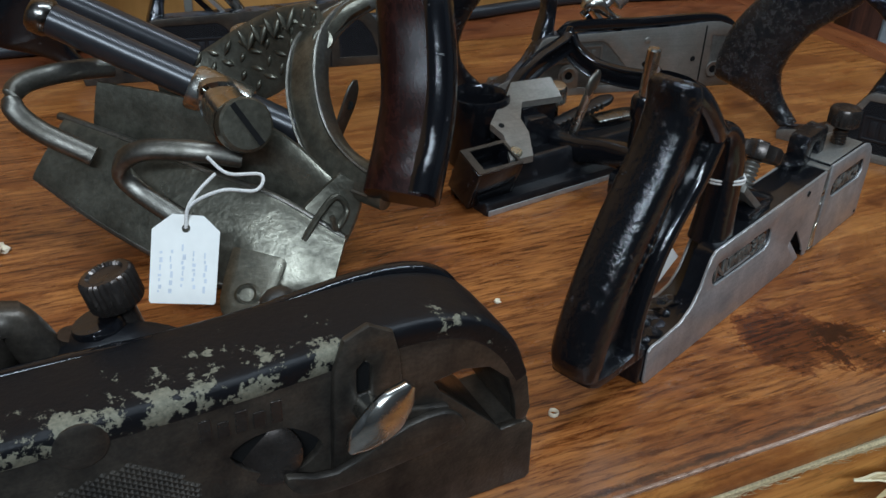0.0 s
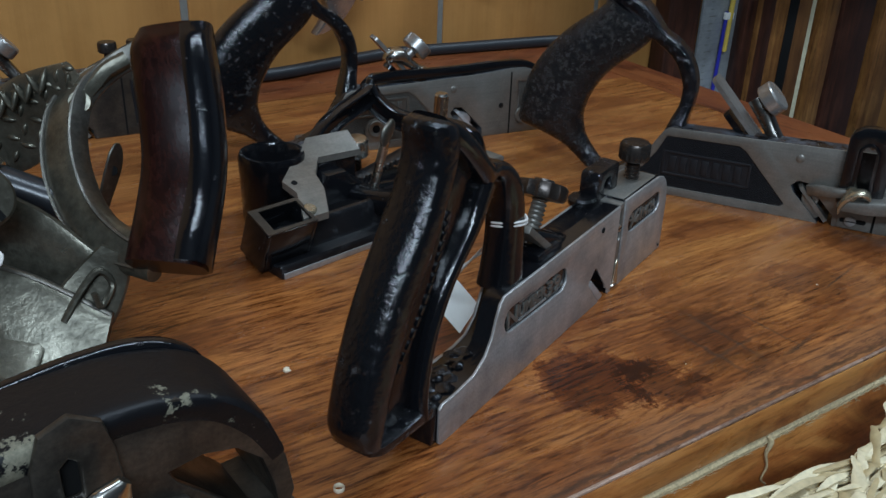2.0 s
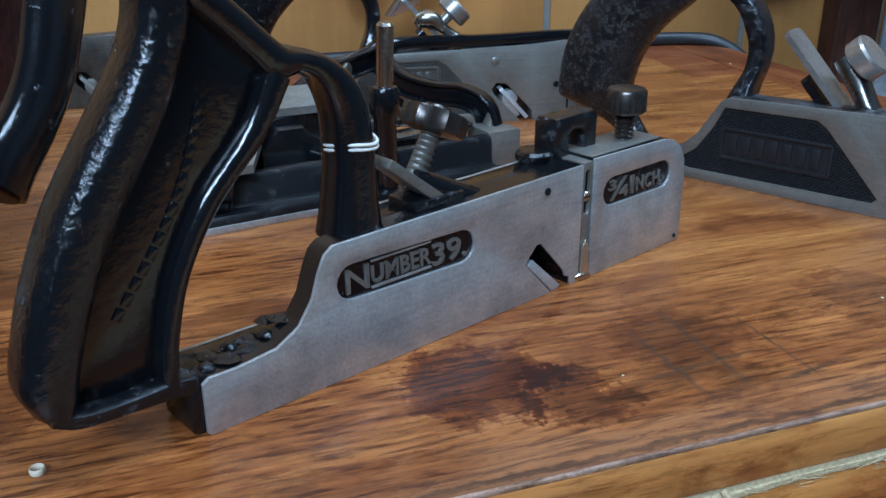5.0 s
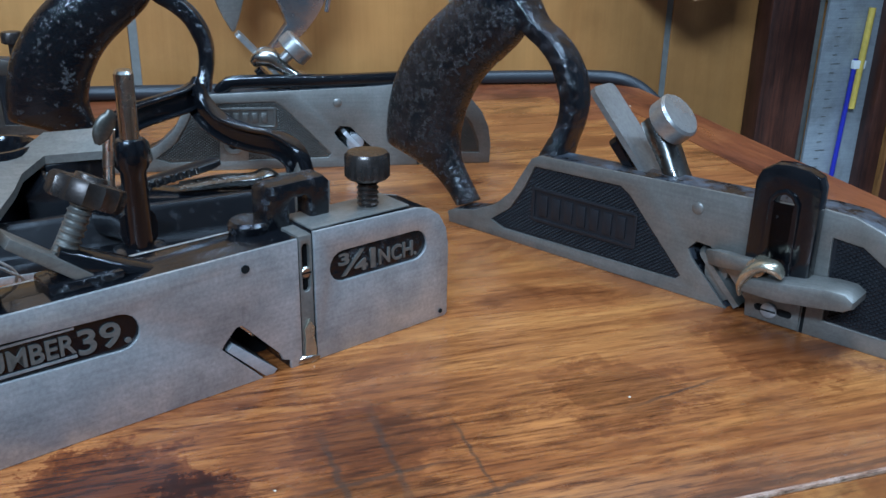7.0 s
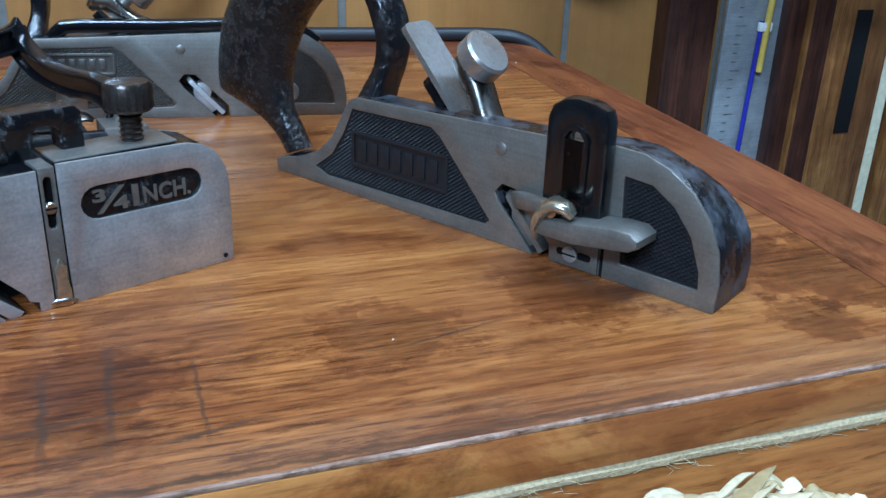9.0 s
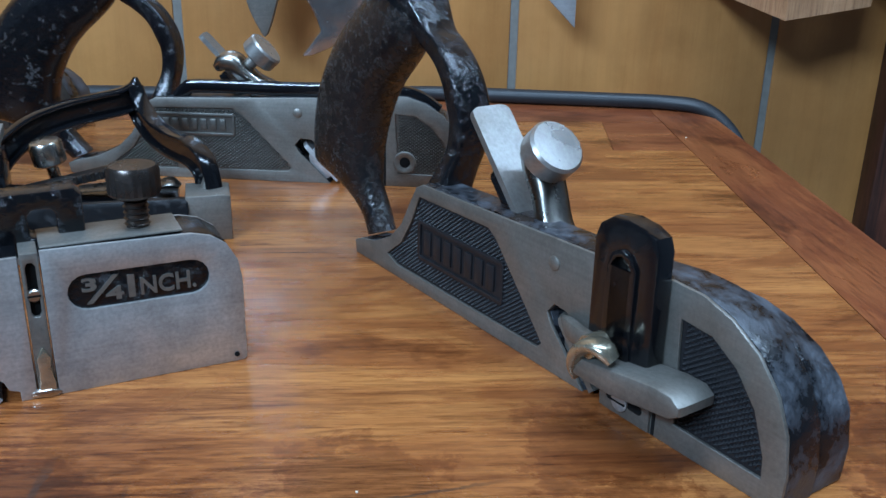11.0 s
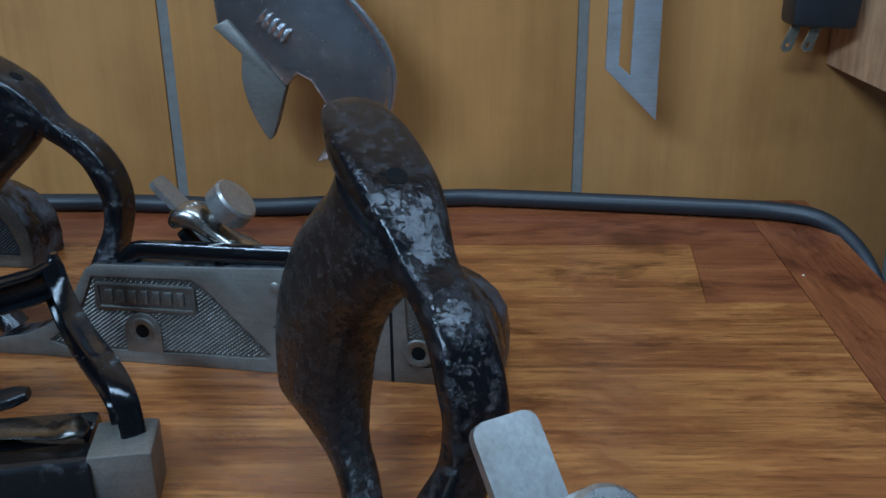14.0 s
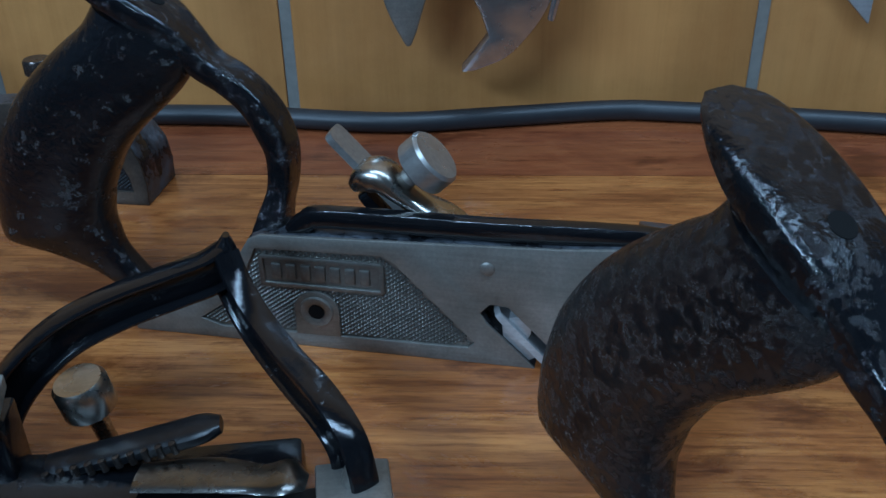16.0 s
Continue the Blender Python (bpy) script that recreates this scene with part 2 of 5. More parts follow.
SCRATCH = ((-0.0567, -0.0575, -0.0547, -0.1077, 0.0013), (-0.040, -0.0476, -0.0408, -0.1068, 0.0012), (-0.0192, -0.0596, -0.0184, -0.1073, 0.0007), (-0.0337, -0.1022, -0.0007, -0.0972, 0.0012), (-0.075, -0.090, -0.02, -0.084, 0.0010), (0.03, -0.075, 0.075, -0.065, 0.0008), (-0.5, -0.1175, 0.22, -0.1175, 0.0016))
M_TOP = bench_wood("bench_wood", (0.40, 0.169, 0.046), (0.262, 0.098, 0.026), (0.085, 0.029, 0.011), 0.22, False,
                   [(-0.112, -0.074, 0.024, 0.95), (-0.090, -0.088, 0.016, 0.9), (-0.045, -0.070, 0.020, 0.55), (0.035, -0.066, 0.022, 0.5), (0.10, -0.052, 0.024, 0.6), (0.19, -0.06, 0.030, 0.75), (0.165, -0.092, 0.015, 0.6)], SCRATCH, 0.3)
# pale colour holds the highlight of the rounded, rubbed front edge
M_EDGE_GLINT = wood("worn_edge_glint_wood", (0.60, 0.45, 0.37), (0.46, 0.32, 0.25), (0.16, 0.09, 0.06), (1, 0), 0.22)
M_BORDER = bench_wood("bench_border_wood", (0.25, 0.083, 0.027), (0.165, 0.05, 0.017), (0.06, 0.02, 0.010), 0.3, True)
M_BACKBOARD = bench_wood("bench_dark_wood", (0.25, 0.083, 0.028), (0.18, 0.054, 0.019), (0.08, 0.024, 0.011), 0.28)
M_FRONT = bench_wood("bench_front_wood", (0.56, 0.25, 0.066), (0.41, 0.165, 0.043), (0.17, 0.058, 0.018), 0.3, red=0.75)
M_PANEL = wood("wall_panelling", (0.46, 0.234, 0.070), (0.44, 0.221, 0.065), (0.41, 0.200, 0.057), "z", 0.36, 0.36, scale=0.4, pore=0.05)
M_GROOVE = plain("groove_paint", (0.185, 0.18, 0.16), 0.7)
M_ROSE = wood("rosewood", (0.038, 0.0115, 0.009), (0.021, 0.0068, 0.0058), (0.008, 0.003, 0.003), "z", 0.24, 1.0, scale=1.5)
M_PALE = wood("pale_block_wood", (0.50, 0.30, 0.16), (0.42, 0.24, 0.12), (0.30, 0.16, 0.08), "z", 0.6, 0.6)
M_DARKWOOD = wood("dark_post_wood", (0.10, 0.035, 0.02), (0.06, 0.022, 0.013), (0.025, 0.01, 0.007), "z", 0.45)
M_TAN = wood("rule_wood", (0.36, 0.19, 0.06), (0.27, 0.13, 0.04), (0.14, 0.06, 0.02), "z", 0.45)
M_STEEL = metal("machined_iron", (0.55, 0.542, 0.53), (0.36, 0.353, 0.343), 0.42, 0.65, 0.45)
M_STEEL_D = metal("tarnished_iron", (0.26, 0.25, 0.225), (0.185, 0.177, 0.155), 0.45, 0.65, 0.35)
M_BLADE = metal("blade_steel", (0.52, 0.525, 0.53), (0.40, 0.405, 0.41), 0.42, 0.6, 0.25)
M_SATIN = metal("satin_nickel", (0.43, 0.42, 0.40), (0.31, 0.303, 0.288), 0.33, 0.75, 0.25, 250, 0.08)
M_NICKEL = metal("nickel_plate", (0.62, 0.60, 0.55), (0.42, 0.40, 0.35), 0.24, 1.0, 0.25, 200, 0.05)
M_BRASSY = metal("yellowed_nickel", (0.66, 0.61, 0.47), (0.40, 0.36, 0.26), 0.22, 0.85, 0.3, 200, 0.05)
M_KNURL = metal("browned_steel", (0.095, 0.082, 0.073), (0.05, 0.04, 0.035), 0.28, 0.8, 0.4)
M_PEWTER = metal("dull_grey_casting", (0.20, 0.19, 0.148), (0.075, 0.071, 0.054), 0.34, 0.75, 0.6, 110, 0.8)
M_PEWTER_B = metal("rubbed_grey_casting", (0.20, 0.19, 0.165), (0.10, 0.095, 0.08), 0.40, 0.9, 0.5, 200, 0.3)
M_CHROME = metal("worn_chrome", (0.64, 0.64, 0.65), (0.42, 0.42, 0.43), 0.21, 0.9, 0.3, 200, 0.05)
M_ROD = plain("blackened_rod", (0.022, 0.023, 0.026), 0.28, 0.0, 0.3, 300)
M_HOOK = metal("worn_hook_steel", (0.24, 0.23, 0.21), (0.14, 0.132, 0.12), 0.28, 1.0, 0.3)
M_JAP = japan("black_japanning", (0.05, 0.05, 0.055), 0.63, 0.70, 0.12, 0.3, 130)
M_JAP_GRIP = japan("pitted_japanning", (0.012, 0.012, 0.014), 0.60, 0.70, 0.08, 1.0, 200, 0.45)
M_JAP_SPECK = japan("speckled_japanning", (0.022, 0.022, 0.024), 0.57, 0.64, 0.10, 0.9, 190, 0.5)
M_JAP_W = japan("worn_japanning", (0.024, 0.026, 0.031), 0.54, 0.64, 0.11, 0.6, 200, 0.34)
# the strap's bluish sheen is painted into its rubbed patches
M_JAP_STRAP = japan("rubbed_strap_sheen", (0.016, 0.018, 0.024), 0.52, 0.66, 0.11, 0.7, 280, 0.24)
M_JAP_TOE = japan("rubbed_toe_paint", (0.10, 0.11, 0.13), 0.45, 0.65, 0.25, 0.4, 60)
M_JAP_SATIN = japan("satin_black_paint", (0.03, 0.03, 0.033), 0.55, 0.7, 0.34, 0.15, 130)
M_JAP_PEEL = japan("peeling_japanning", (0.19, 0.178, 0.128), 0.598, 0.608, 0.42, 0.45, 120, 0.7, 8.0)
M_JAP_BROWN = japan("browned_grip_paint", (0.0085, 0.0066, 0.0058), 0.49, 0.60, 0.19, 0.9, 300, 0.32)
M_PAD = plain("blackened_pad", (0.016, 0.016, 0.018), 0.42, 0.0, 0.3, 300)
M_PAD_B = metal("grey_checkering", (0.22, 0.215, 0.195), (0.15, 0.145, 0.13), 0.38, 0.8, 0.4)
M_BROWNIRON = metal("dark_brown_iron", (0.092, 0.078, 0.062), (0.026, 0.023, 0.020), 0.38, 0.55, 0.6, 300, 0.3)
M_RUBBER = plain("black_rubber", (0.016, 0.018, 0.021), 0.45)
M_PAPER = plain("white_card", (0.80, 0.79, 0.74), 0.8, 0, 0.08, 120)
M_INK = plain("faded_ink", (0.60, 0.63, 0.68), 0.8)
M_STRING = plain("white_string", (0.72, 0.70, 0.66), 0.9, 0, 0.4, 1500, 0.6)
M_RAFFIA = plain("raffia_straw", (0.74, 0.66, 0.46), 0.6, 0, 0.3, 300, 0.4)


def vary_islands(m, lo, hi):
    """Gives each loose piece of a mesh its own tone."""
    nt = m.node_tree
    b = nt.nodes["Principled BSDF"]
    old = b.inputs["Base Color"].links[0].from_socket
    geo = nt.nodes.new("ShaderNodeNewGeometry")
    nt.links.new(mix(nt, 1.0, old, ramp(nt, geo.outputs["Random Per Island"], [(0.0, lo), (1.0, hi)]), "MULTIPLY"), b.inputs["Base Color"])


vary_islands(M_RAFFIA, (0.55, 0.46, 0.30), (1.12, 1.10, 1.04))
M_TWINE = plain("jute_twine", (0.50, 0.40, 0.23), 0.9, 0, 0.5, 900, 0.8)
M_SHAVING = plain("wood_shaving", (0.72, 0.62, 0.45), 0.7)
M_GREYSTEEL = metal("grey_rule_steel", (0.38, 0.40, 0.41), (0.30, 0.315, 0.325), 0.5, 0.4, 0.2)
M_BLUE = plain("blue_plastic", (0.03, 0.03, 0.32), 0.35)
M_YELLOW = plain("yellow_plastic", (0.62, 0.45, 0.08), 0.4)
M_CREAM = plain("cream_paint", (0.62, 0.58, 0.40), 0.5)
M_WALL = plain("grey_wall_paint", (0.13, 0.145, 0.165), 0.85, 0, 0.15, 20)
M_FLOOR = plain("concrete_floor", (0.22, 0.21, 0.20), 0.8, 0, 0.3, 15)
M_VOID = plain("dark_gap", (0.004, 0.004, 0.004), 0.95)
for dull in (M_JAP_PEEL, M_ROSE, M_VOID, M_PAD):
    dull.node_tree.nodes["Principled BSDF"].inputs["Specular IOR Level"].default_value = 0.25

# ---- mesh helpers, all in millimetres ----
S = 0.001


def part(name, bm, material, parent=None, label="", smooth=35, m=None):
    bmesh.ops.recalc_face_normals(bm, faces=bm.faces[:])
    me = bpy.data.meshes.new(name)
    bm.to_mesh(me)
    bm.free()
    me.materials.append(material)
    if smooth:
        me.polygons.foreach_set("use_smooth", [True] * len(me.polygons))
        me.set_sharp_from_angle(angle=radians(smooth))
    ob = new(name, me)
    if parent is not None:
        ob.parent = parent
    if m is not None:
        ob.matrix_basis = m
    if label:
        tagged(ob, label)
    return ob


def thing(name, m, label, category, group="", kind=""):
    ob = new(name)
    ob.matrix_basis = m
    ob.empty_display_size = 0.02
    return tagged(ob, label, category, group, kind)


def bevel_sharp(bm, width, segs=2, angle=0.8):
    es = [e for e in bm.edges if len(e.link_faces) == 2 and e.calc_face_angle(0) > angle]
    if es and width > 0:
        bmesh.ops.bevel(bm, geom=es, offset=width * S, segments=segs, profile=0.5, affect="EDGES", clamp_overlap=True)


def box(x0, x1, y0, y1, z0, z1, bevel=0.5, bm=None, segs=2):
    own = bmesh.new()
    r = bmesh.ops.create_cube(own, size=1.0)
    for v in r["verts"]:
        v.co = Vector(((x0 + x1) / 2 + v.co.x * (x1 - x0), (y0 + y1) / 2 + v.co.y * (y1 - y0), (z0 + z1) / 2 + v.co.z * (z1 - z0))) * S
    bevel_sharp(own, bevel, segs)
    return join(bm, own)


def join(bm, other):
    if bm is None:
        return other
    me = bpy.data.meshes.new("tmp")
    other.to_mesh(me)
    other.free()
    bm.from_mesh(me)
    bpy.data.meshes.remove(me)
    return bm


def arc(cx, cz, r, a0, a1, n=8):
    return [(cx + r * math.cos(radians(a0 + (a1 - a0) * i / n)), cz + r * math.sin(radians(a0 + (a1 - a0) * i / n))) for i in range(n + 1)]


def curve2(pts, k=4, closed=False):
    """A smooth line through points of any dimension."""
    p = [Vector(q) for q in pts]
    n = len(p)
    out = []
    for i in range(n if closed else n - 1):
        a = p[(i - 1) % n] if closed or i else p[0] * 2 - p[1]
        b, c = p[i], p[(i + 1) % n]
        d = p[(i + 2) % n] if closed or i + 2 < n else p[-1] * 2 - p[-2]
        for j in range(k):
            t = j / k
            out.append(0.5 * (2 * b + (c - a) * t + (2 * a - 5 * b + 4 * c - d) * t * t + (3 * b - 3 * c + d - a) * t ** 3))
    if not closed:
        out.append(p[-1])
    return out


def prism(outline, y0, y1, holes=(), bevel=0.5, bm=None):
    """A plate with its outline in x and z, from y0 to y1, with holes through it."""
    own = bmesh.new()
    edges = []
    for loop in (outline, *holes):
        vs = [own.verts.new((q[0] * S, y0 * S, q[1] * S)) for q in loop]
        edges += [own.edges.new((vs[i], vs[(i + 1) % len(vs)])) for i in range(len(vs))]
    bmesh.ops.triangle_fill(own, use_beauty=True, use_dissolve=False, edges=edges)
    r = bmesh.ops.extrude_face_region(own, geom=own.faces[:])
    bmesh.ops.translate(own, vec=(0, (y1 - y0) * S, 0), verts=[g for g in r["geom"] if isinstance(g, bmesh.types.BMVert)])
    bmesh.ops.recalc_face_normals(own, faces=own.faces[:])
    bevel_sharp(own, bevel, 2, 1.0)
    return join(bm, own)


def sweep(pts, k=4, n=16, power=2.0, side=(0, 1, 0), bm=None, closed=False):
    """A tube along points (x, y, z, a, b): a is its half width in the plane of the bend, b across it."""
    line = curve2([tuple(q) for q in pts], k, closed)
    side = Vector(side)
    own = bmesh.new()
    rings = []
    cnt = len(line)
    for i, q in enumerate(line):
        a, b = line[(i - 1) % cnt if closed else max(i - 1, 0)], line[(i + 1) % cnt if closed else min(i + 1, cnt - 1)]
        t = (Vector(b[:3]) - Vector(a[:3])).normalized()
        s = (side - t * side.dot(t)).normalized()
        nrm = t.cross(s)
        ring = []
        for j in range(n):
            w = 2 * math.pi * j / n
            c, d = math.cos(w), math.sin(w)
            c, d = math.copysign(abs(c) ** (2 / power), c), math.copysign(abs(d) ** (2 / power), d)
            ring.append(own.verts.new((Vector(q[:3]) + nrm * (c * q[3]) + s * (d * q[4])) * S))
        rings.append(ring)
    for i in range(cnt if closed else cnt - 1):
        r0, r1 = rings[i], rings[(i + 1) % cnt]
        for j in range(n):
            own.faces.new((r0[j], r0[(j + 1) % n], r1[(j + 1) % n], r1[j]))
    if not closed:
        own.faces.new(rings[0])
        own.faces.new(rings[-1])
    return join(bm, own)


def loft(rows, c, k=4, n=20, power=2.4, bm=None):
    """A body through stations (x0, z0, x1, z1, b) or (..., b, y): its two edges in the side view and its half width in y."""
    line = curve2([(q[0], q[1], q[2], q[3], q[4], q[5] if len(q) > 5 else c) for q in rows], k)
    own = bmesh.new()
    rings = []
    for x0, z0, x1, z1, b, y in line:
        ring = []
        for j in range(n):
            w = 2 * math.pi * j / n
            u, v = math.cos(w), math.sin(w)
            u, v = math.copysign(abs(u) ** (2 / power), u), math.copysign(abs(v) ** (2 / power), v)
            ring.append(own.verts.new(Vector(((x0 + x1) / 2 + (x1 - x0) / 2 * u, y + b * v, (z0 + z1) / 2 + (z1 - z0) / 2 * u)) * S))
        rings.append(ring)
    for r0, r1 in zip(rings, rings[1:]):
        for j in range(n):
            own.faces.new((r0[j], r0[(j + 1) % n], r1[(j + 1) % n], r1[j]))
    own.faces.new(rings[0])
    own.faces.new(rings[-1])
    return join(bm, own)


def slab_plan(pts, z0, z1, bevel=0.5):
    """A board with its outline in plan, from z0 to z1."""
    own = bmesh.new()
    lo = [own.verts.new(Vector((x, y, z0)) * S) for x, y in pts]
    hi = [own.verts.new(Vector((x, y, z1)) * S) for x, y in pts]
    own.faces.new(hi)
    own.faces.new(lo[::-1])
    for i in range(len(pts)):
        j = (i + 1) % len(pts)
        own.faces.new((lo[i], lo[j], hi[j], hi[i]))
    bevel_sharp(own, bevel)
    return own


def rod(a, b, r, n=16, bm=None):
    d = (Vector(b) - Vector(a)).normalized()
    side = (0, 1, 0) if abs(d.y) < 0.9 else (1, 0, 0)
    return sweep([(*a, r, r), (*b, r, r)], 1, n, 2.0, side, bm)


def lathe(profile, at, axis, n=28, knurl=0.0, bm=None, band=None):
    """Profile of (radius, height) turned round axis at a place; knurl cuts teeth into radii within band of heights."""
    own = bmesh.new()
    ax = Vector(axis).normalized()
    u = ax.orthogonal().normalized()
    w = ax.cross(u)
    rings = []
    for r, h in profile:
        ring = []
        for j in range(n):
            rr = r
            if knurl and (band is None or band[0] <= h <= band[1]) and j % 2:
                rr = r - knurl
            t = 2 * math.pi * j / n
            ring.append(own.verts.new((Vector(at) + ax * h + u * (rr * math.cos(t)) + w * (rr * math.sin(t))) * S))
        rings.append(ring)
    for r0, r1 in zip(rings, rings[1:]):
        for j in range(n):
            own.faces.new((r0[j], r0[(j + 1) % n], r1[(j + 1) % n], r1[j]))
    own.faces.new(rings[0])
    own.faces.new(rings[-1])
    return join(bm, own)


def inside(p, poly):
    hit = False
    for (x0, z0), (x1, z1) in zip(poly, poly[1:] + poly[:1]):
        if (z0 > p[1]) != (z1 > p[1]) and p[0] < (x1 - x0) * (p[1] - z0) / (z1 - z0) + x0:
            hit = not hit
    return hit


def checkering(poly, y, pitch, height, skip=()):
    """Rows of small diamonds standing on a pad, cut to its outline; height is towards -y."""
    verts, faces = [], []
    xs, zs = [q[0] for q in poly], [q[1] for q in poly]
    hx, hz = pitch * 0.60, pitch * 0.44
    k9 = 0.86
    i = 0
    z = min(zs)
    while z < max(zs):
        x = min(xs) + (hx if i % 2 else 0)
        while x < max(xs):
            ok = all(inside((x + dx, z + dz), poly) for dx, dz in ((hx, 0), (-hx, 0), (0, hz), (0, -hz)))
            if ok and not any(inside((x, z), s) for s in skip):
                k = len(verts)
                verts += [(x - hx * k9, y, z), (x, y, z - hz * k9), (x + hx * k9, y, z), (x, y, z + hz * k9), (x, y - height, z)]
                faces += [(k, k + 1, k + 4), (k + 1, k + 2, k + 4), (k + 2, k + 3, k + 4), (k + 3, k, k + 4)]
            x += hx * 2
        z += hz
        i += 1
    me = bpy.data.meshes.new("checks")
    me.from_pydata([tuple(c * S for c in v) for v in verts], [], faces)
    bm = bmesh.new()
    bm.from_mesh(me)
    bpy.data.meshes.remove(me)
    return bm


def stadium(x0, x1, z0, z1, tilt=0.0, n=8):
    r = (z1 - z0) / 2
    zc = (z0 + z1) / 2
    pts = arc(x1 - r, zc, r, -90, 90, n) + arc(x0 + r, zc, r, 90, 270, n)
    xm = (x0 + x1) / 2
    return [(x, z + (x - xm) * tilt) for x, z in pts]


def lettering(text, size, depth, x, y, z, width=None, tilt=0.0):
    """Raised letters that stand on a face at y, read from -y."""
    cu = bpy.data.curves.new("letters", "FONT")
    cu.body, cu.size, cu.extrude, cu.resolution_u = text, size * S, depth * S / 2, 3
    cu.offset = 0.00012
    ob = bpy.data.objects.new("letters", cu)
    scene.collection.objects.link(ob)
    me = bpy.data.meshes.new_from_object(ob.evaluated_get(bpy.context.evaluated_depsgraph_get()))
    bpy.data.objects.remove(ob)
    bm = bmesh.new()
    bm.from_mesh(me)
    bpy.data.meshes.remove(me)
    lo, hi = min(v.co.x for v in bm.verts), max(v.co.x for v in bm.verts)
    k = width * S / (hi - lo) if width else 1.0
    for v in bm.verts:
        px, pz, py = (v.co.x - lo) * k, v.co.y, v.co.z
        v.co = Vector((x * S + px, y * S - py, z * S + pz + px * tilt))
    return bm


def offset_path(pts, d, side=(0, 1, 0)):
    """The same line moved by d in the plane of its bend."""
    side, out = Vector(side), []
    for i, q in enumerate(pts):
        a, b = pts[max(i - 1, 0)], pts[min(i + 1, len(pts) - 1)]
        n = (Vector(b[:3]) - Vector(a[:3])).normalized().cross(side).normalized()
        out.append(tuple(Vector(q[:3]) + n * d))
    return out

# ---- the room ----
WALL_Y = 410
BENCH_L, BENCH_R, BENCH_F, BENCH_B = -900, 241, -120, 404

room = thing("wall_north", pose(0, 0, 0), "orange varnished wood panelling with grey grooves", "wall", kind="structure")
part("backing", box(-2000, 2000, WALL_Y + 1.4, WALL_Y + 80, -900, 1500, 0), M_GROOVE, room, "grey grooves between the panels", 0)
edges = [-2000, -1230, -1010, -830, -610, -420, -257, -100, 137.5, 330, 484, 690, 900, 1130, 2000]
for x0, x1 in zip(edges, edges[1:]):
    part("panel", box(x0 + 3.0, x1 - 3.0, WALL_Y, WALL_Y + 4, -900, 1500, 1.2), M_PANEL, room)
for nm, b in (("wall_south", (-2000, 2000, -2280, -2200)), ("wall_west", (-2080, -2000, -2280, 490)), ("wall_east", (2000, 2080, -2280, 490))):
    w = part(nm, box(*b, -900, 1500, 0), M_WALL, None, "", 0)
    tagged(w, "plain grey painted wall of the workshop", "wall", kind="structure")
tagged(part("floor", box(-2080, 2080, -2280, 490, -960, -900, 0), M_FLOOR, None, "", 0), "bare grey concrete workshop floor", "floor", kind="structure")
tagged(part("ceiling", box(-2080, 2080, -2280, 490, 1500, 1560, 0), M_WALL, None, "", 0), "plain grey painted ceiling", "ceiling", kind="structure")

# ---- the bench ----
bench = thing("workbench", pose(0, 0, 0), "varnished brown wooden workbench top, scratched and stained", "workbench")
END = 0.058


def jx(y):
    return 208.5 + END * y


def end_x(y):
    return 248 + END * y


part("board", slab_plan([(BENCH_L, BENCH_F), (jx(BENCH_F) - 0.3, BENCH_F), (jx(255.8) - 0.3, 255.8), (BENCH_L, 255.8)], -15.5, 0, 1.1), M_TOP, bench, "scratched orange-brown boards with dark stains")
part("board", slab_plan([(BENCH_L, 256.1), (176.8, 256.1), (187, 329.8), (BENCH_L, 329.8)], -15.5, 0, 0.4), M_TOP, bench)
part("board", slab_plan([(177.1, 256.1), (jx(256.1) - 0.3, 256.1), (jx(329.8) - 0.3, 329.8), (187.3, 329.8)], -15.5, -0.1, 0.4), M_BACKBOARD, bench, "short darker reddish board")
part("board", slab_plan([(BENCH_L, 330.1), (jx(330.1) - 0.3, 330.1), (jx(BENCH_B) - 0.3, BENCH_B), (BENCH_L, BENCH_B)], -15.5, 0.1, 0.4), M_BACKBOARD, bench, "reddish board along the wall")
part("border_board", slab_plan([(jx(BENCH_F), BENCH_F), (end_x(BENCH_F), BENCH_F), (end_x(BENCH_B), BENCH_B), (jx(BENCH_B), BENCH_B)], -15.5, 0.15, 0.8), M_BORDER, bench, "dark border board across the end")
part("front_lip", box(BENCH_L, BENCH_R, BENCH_F - 1.4, BENCH_F - 0.03, -15.5, -1.3, 0.3), M_FRONT, bench, "orange-brown front edge of the top")
# thin strip that paints the bright glint along the worn edge
part("worn_edge_glint", box(BENCH_L, BENCH_R, BENCH_F - 1.3, BENCH_F + 0.1, -1.25, 0.1, 0.35), M_EDGE_GLINT, bench, "pale rubbed edge with its highlight painted in")
part("rail", box(BENCH_L, BENCH_R - 8, BENCH_F + 6, BENCH_F + 24, -21, -15.6, 0.3), M_DARKWOOD, bench)
part("apron", box(BENCH_L, BENCH_R - 6, BENCH_F - 1.2, BENCH_F + 26, -170, -21, 0.8), M_FRONT, bench, "orange-brown front rail")
part("end_apron", box(BENCH_R - 28, BENCH_R - 5, BENCH_F + 26.3, BENCH_B, -170, -15.8, 0.8), M_DARKWOOD, bench)
for x in (-860, 180):
    for y in (-100, 340):
        part("leg", box(x, x + 60, y, y + 50, -900, -170.3, 2), M_DARKWOOD, bench)

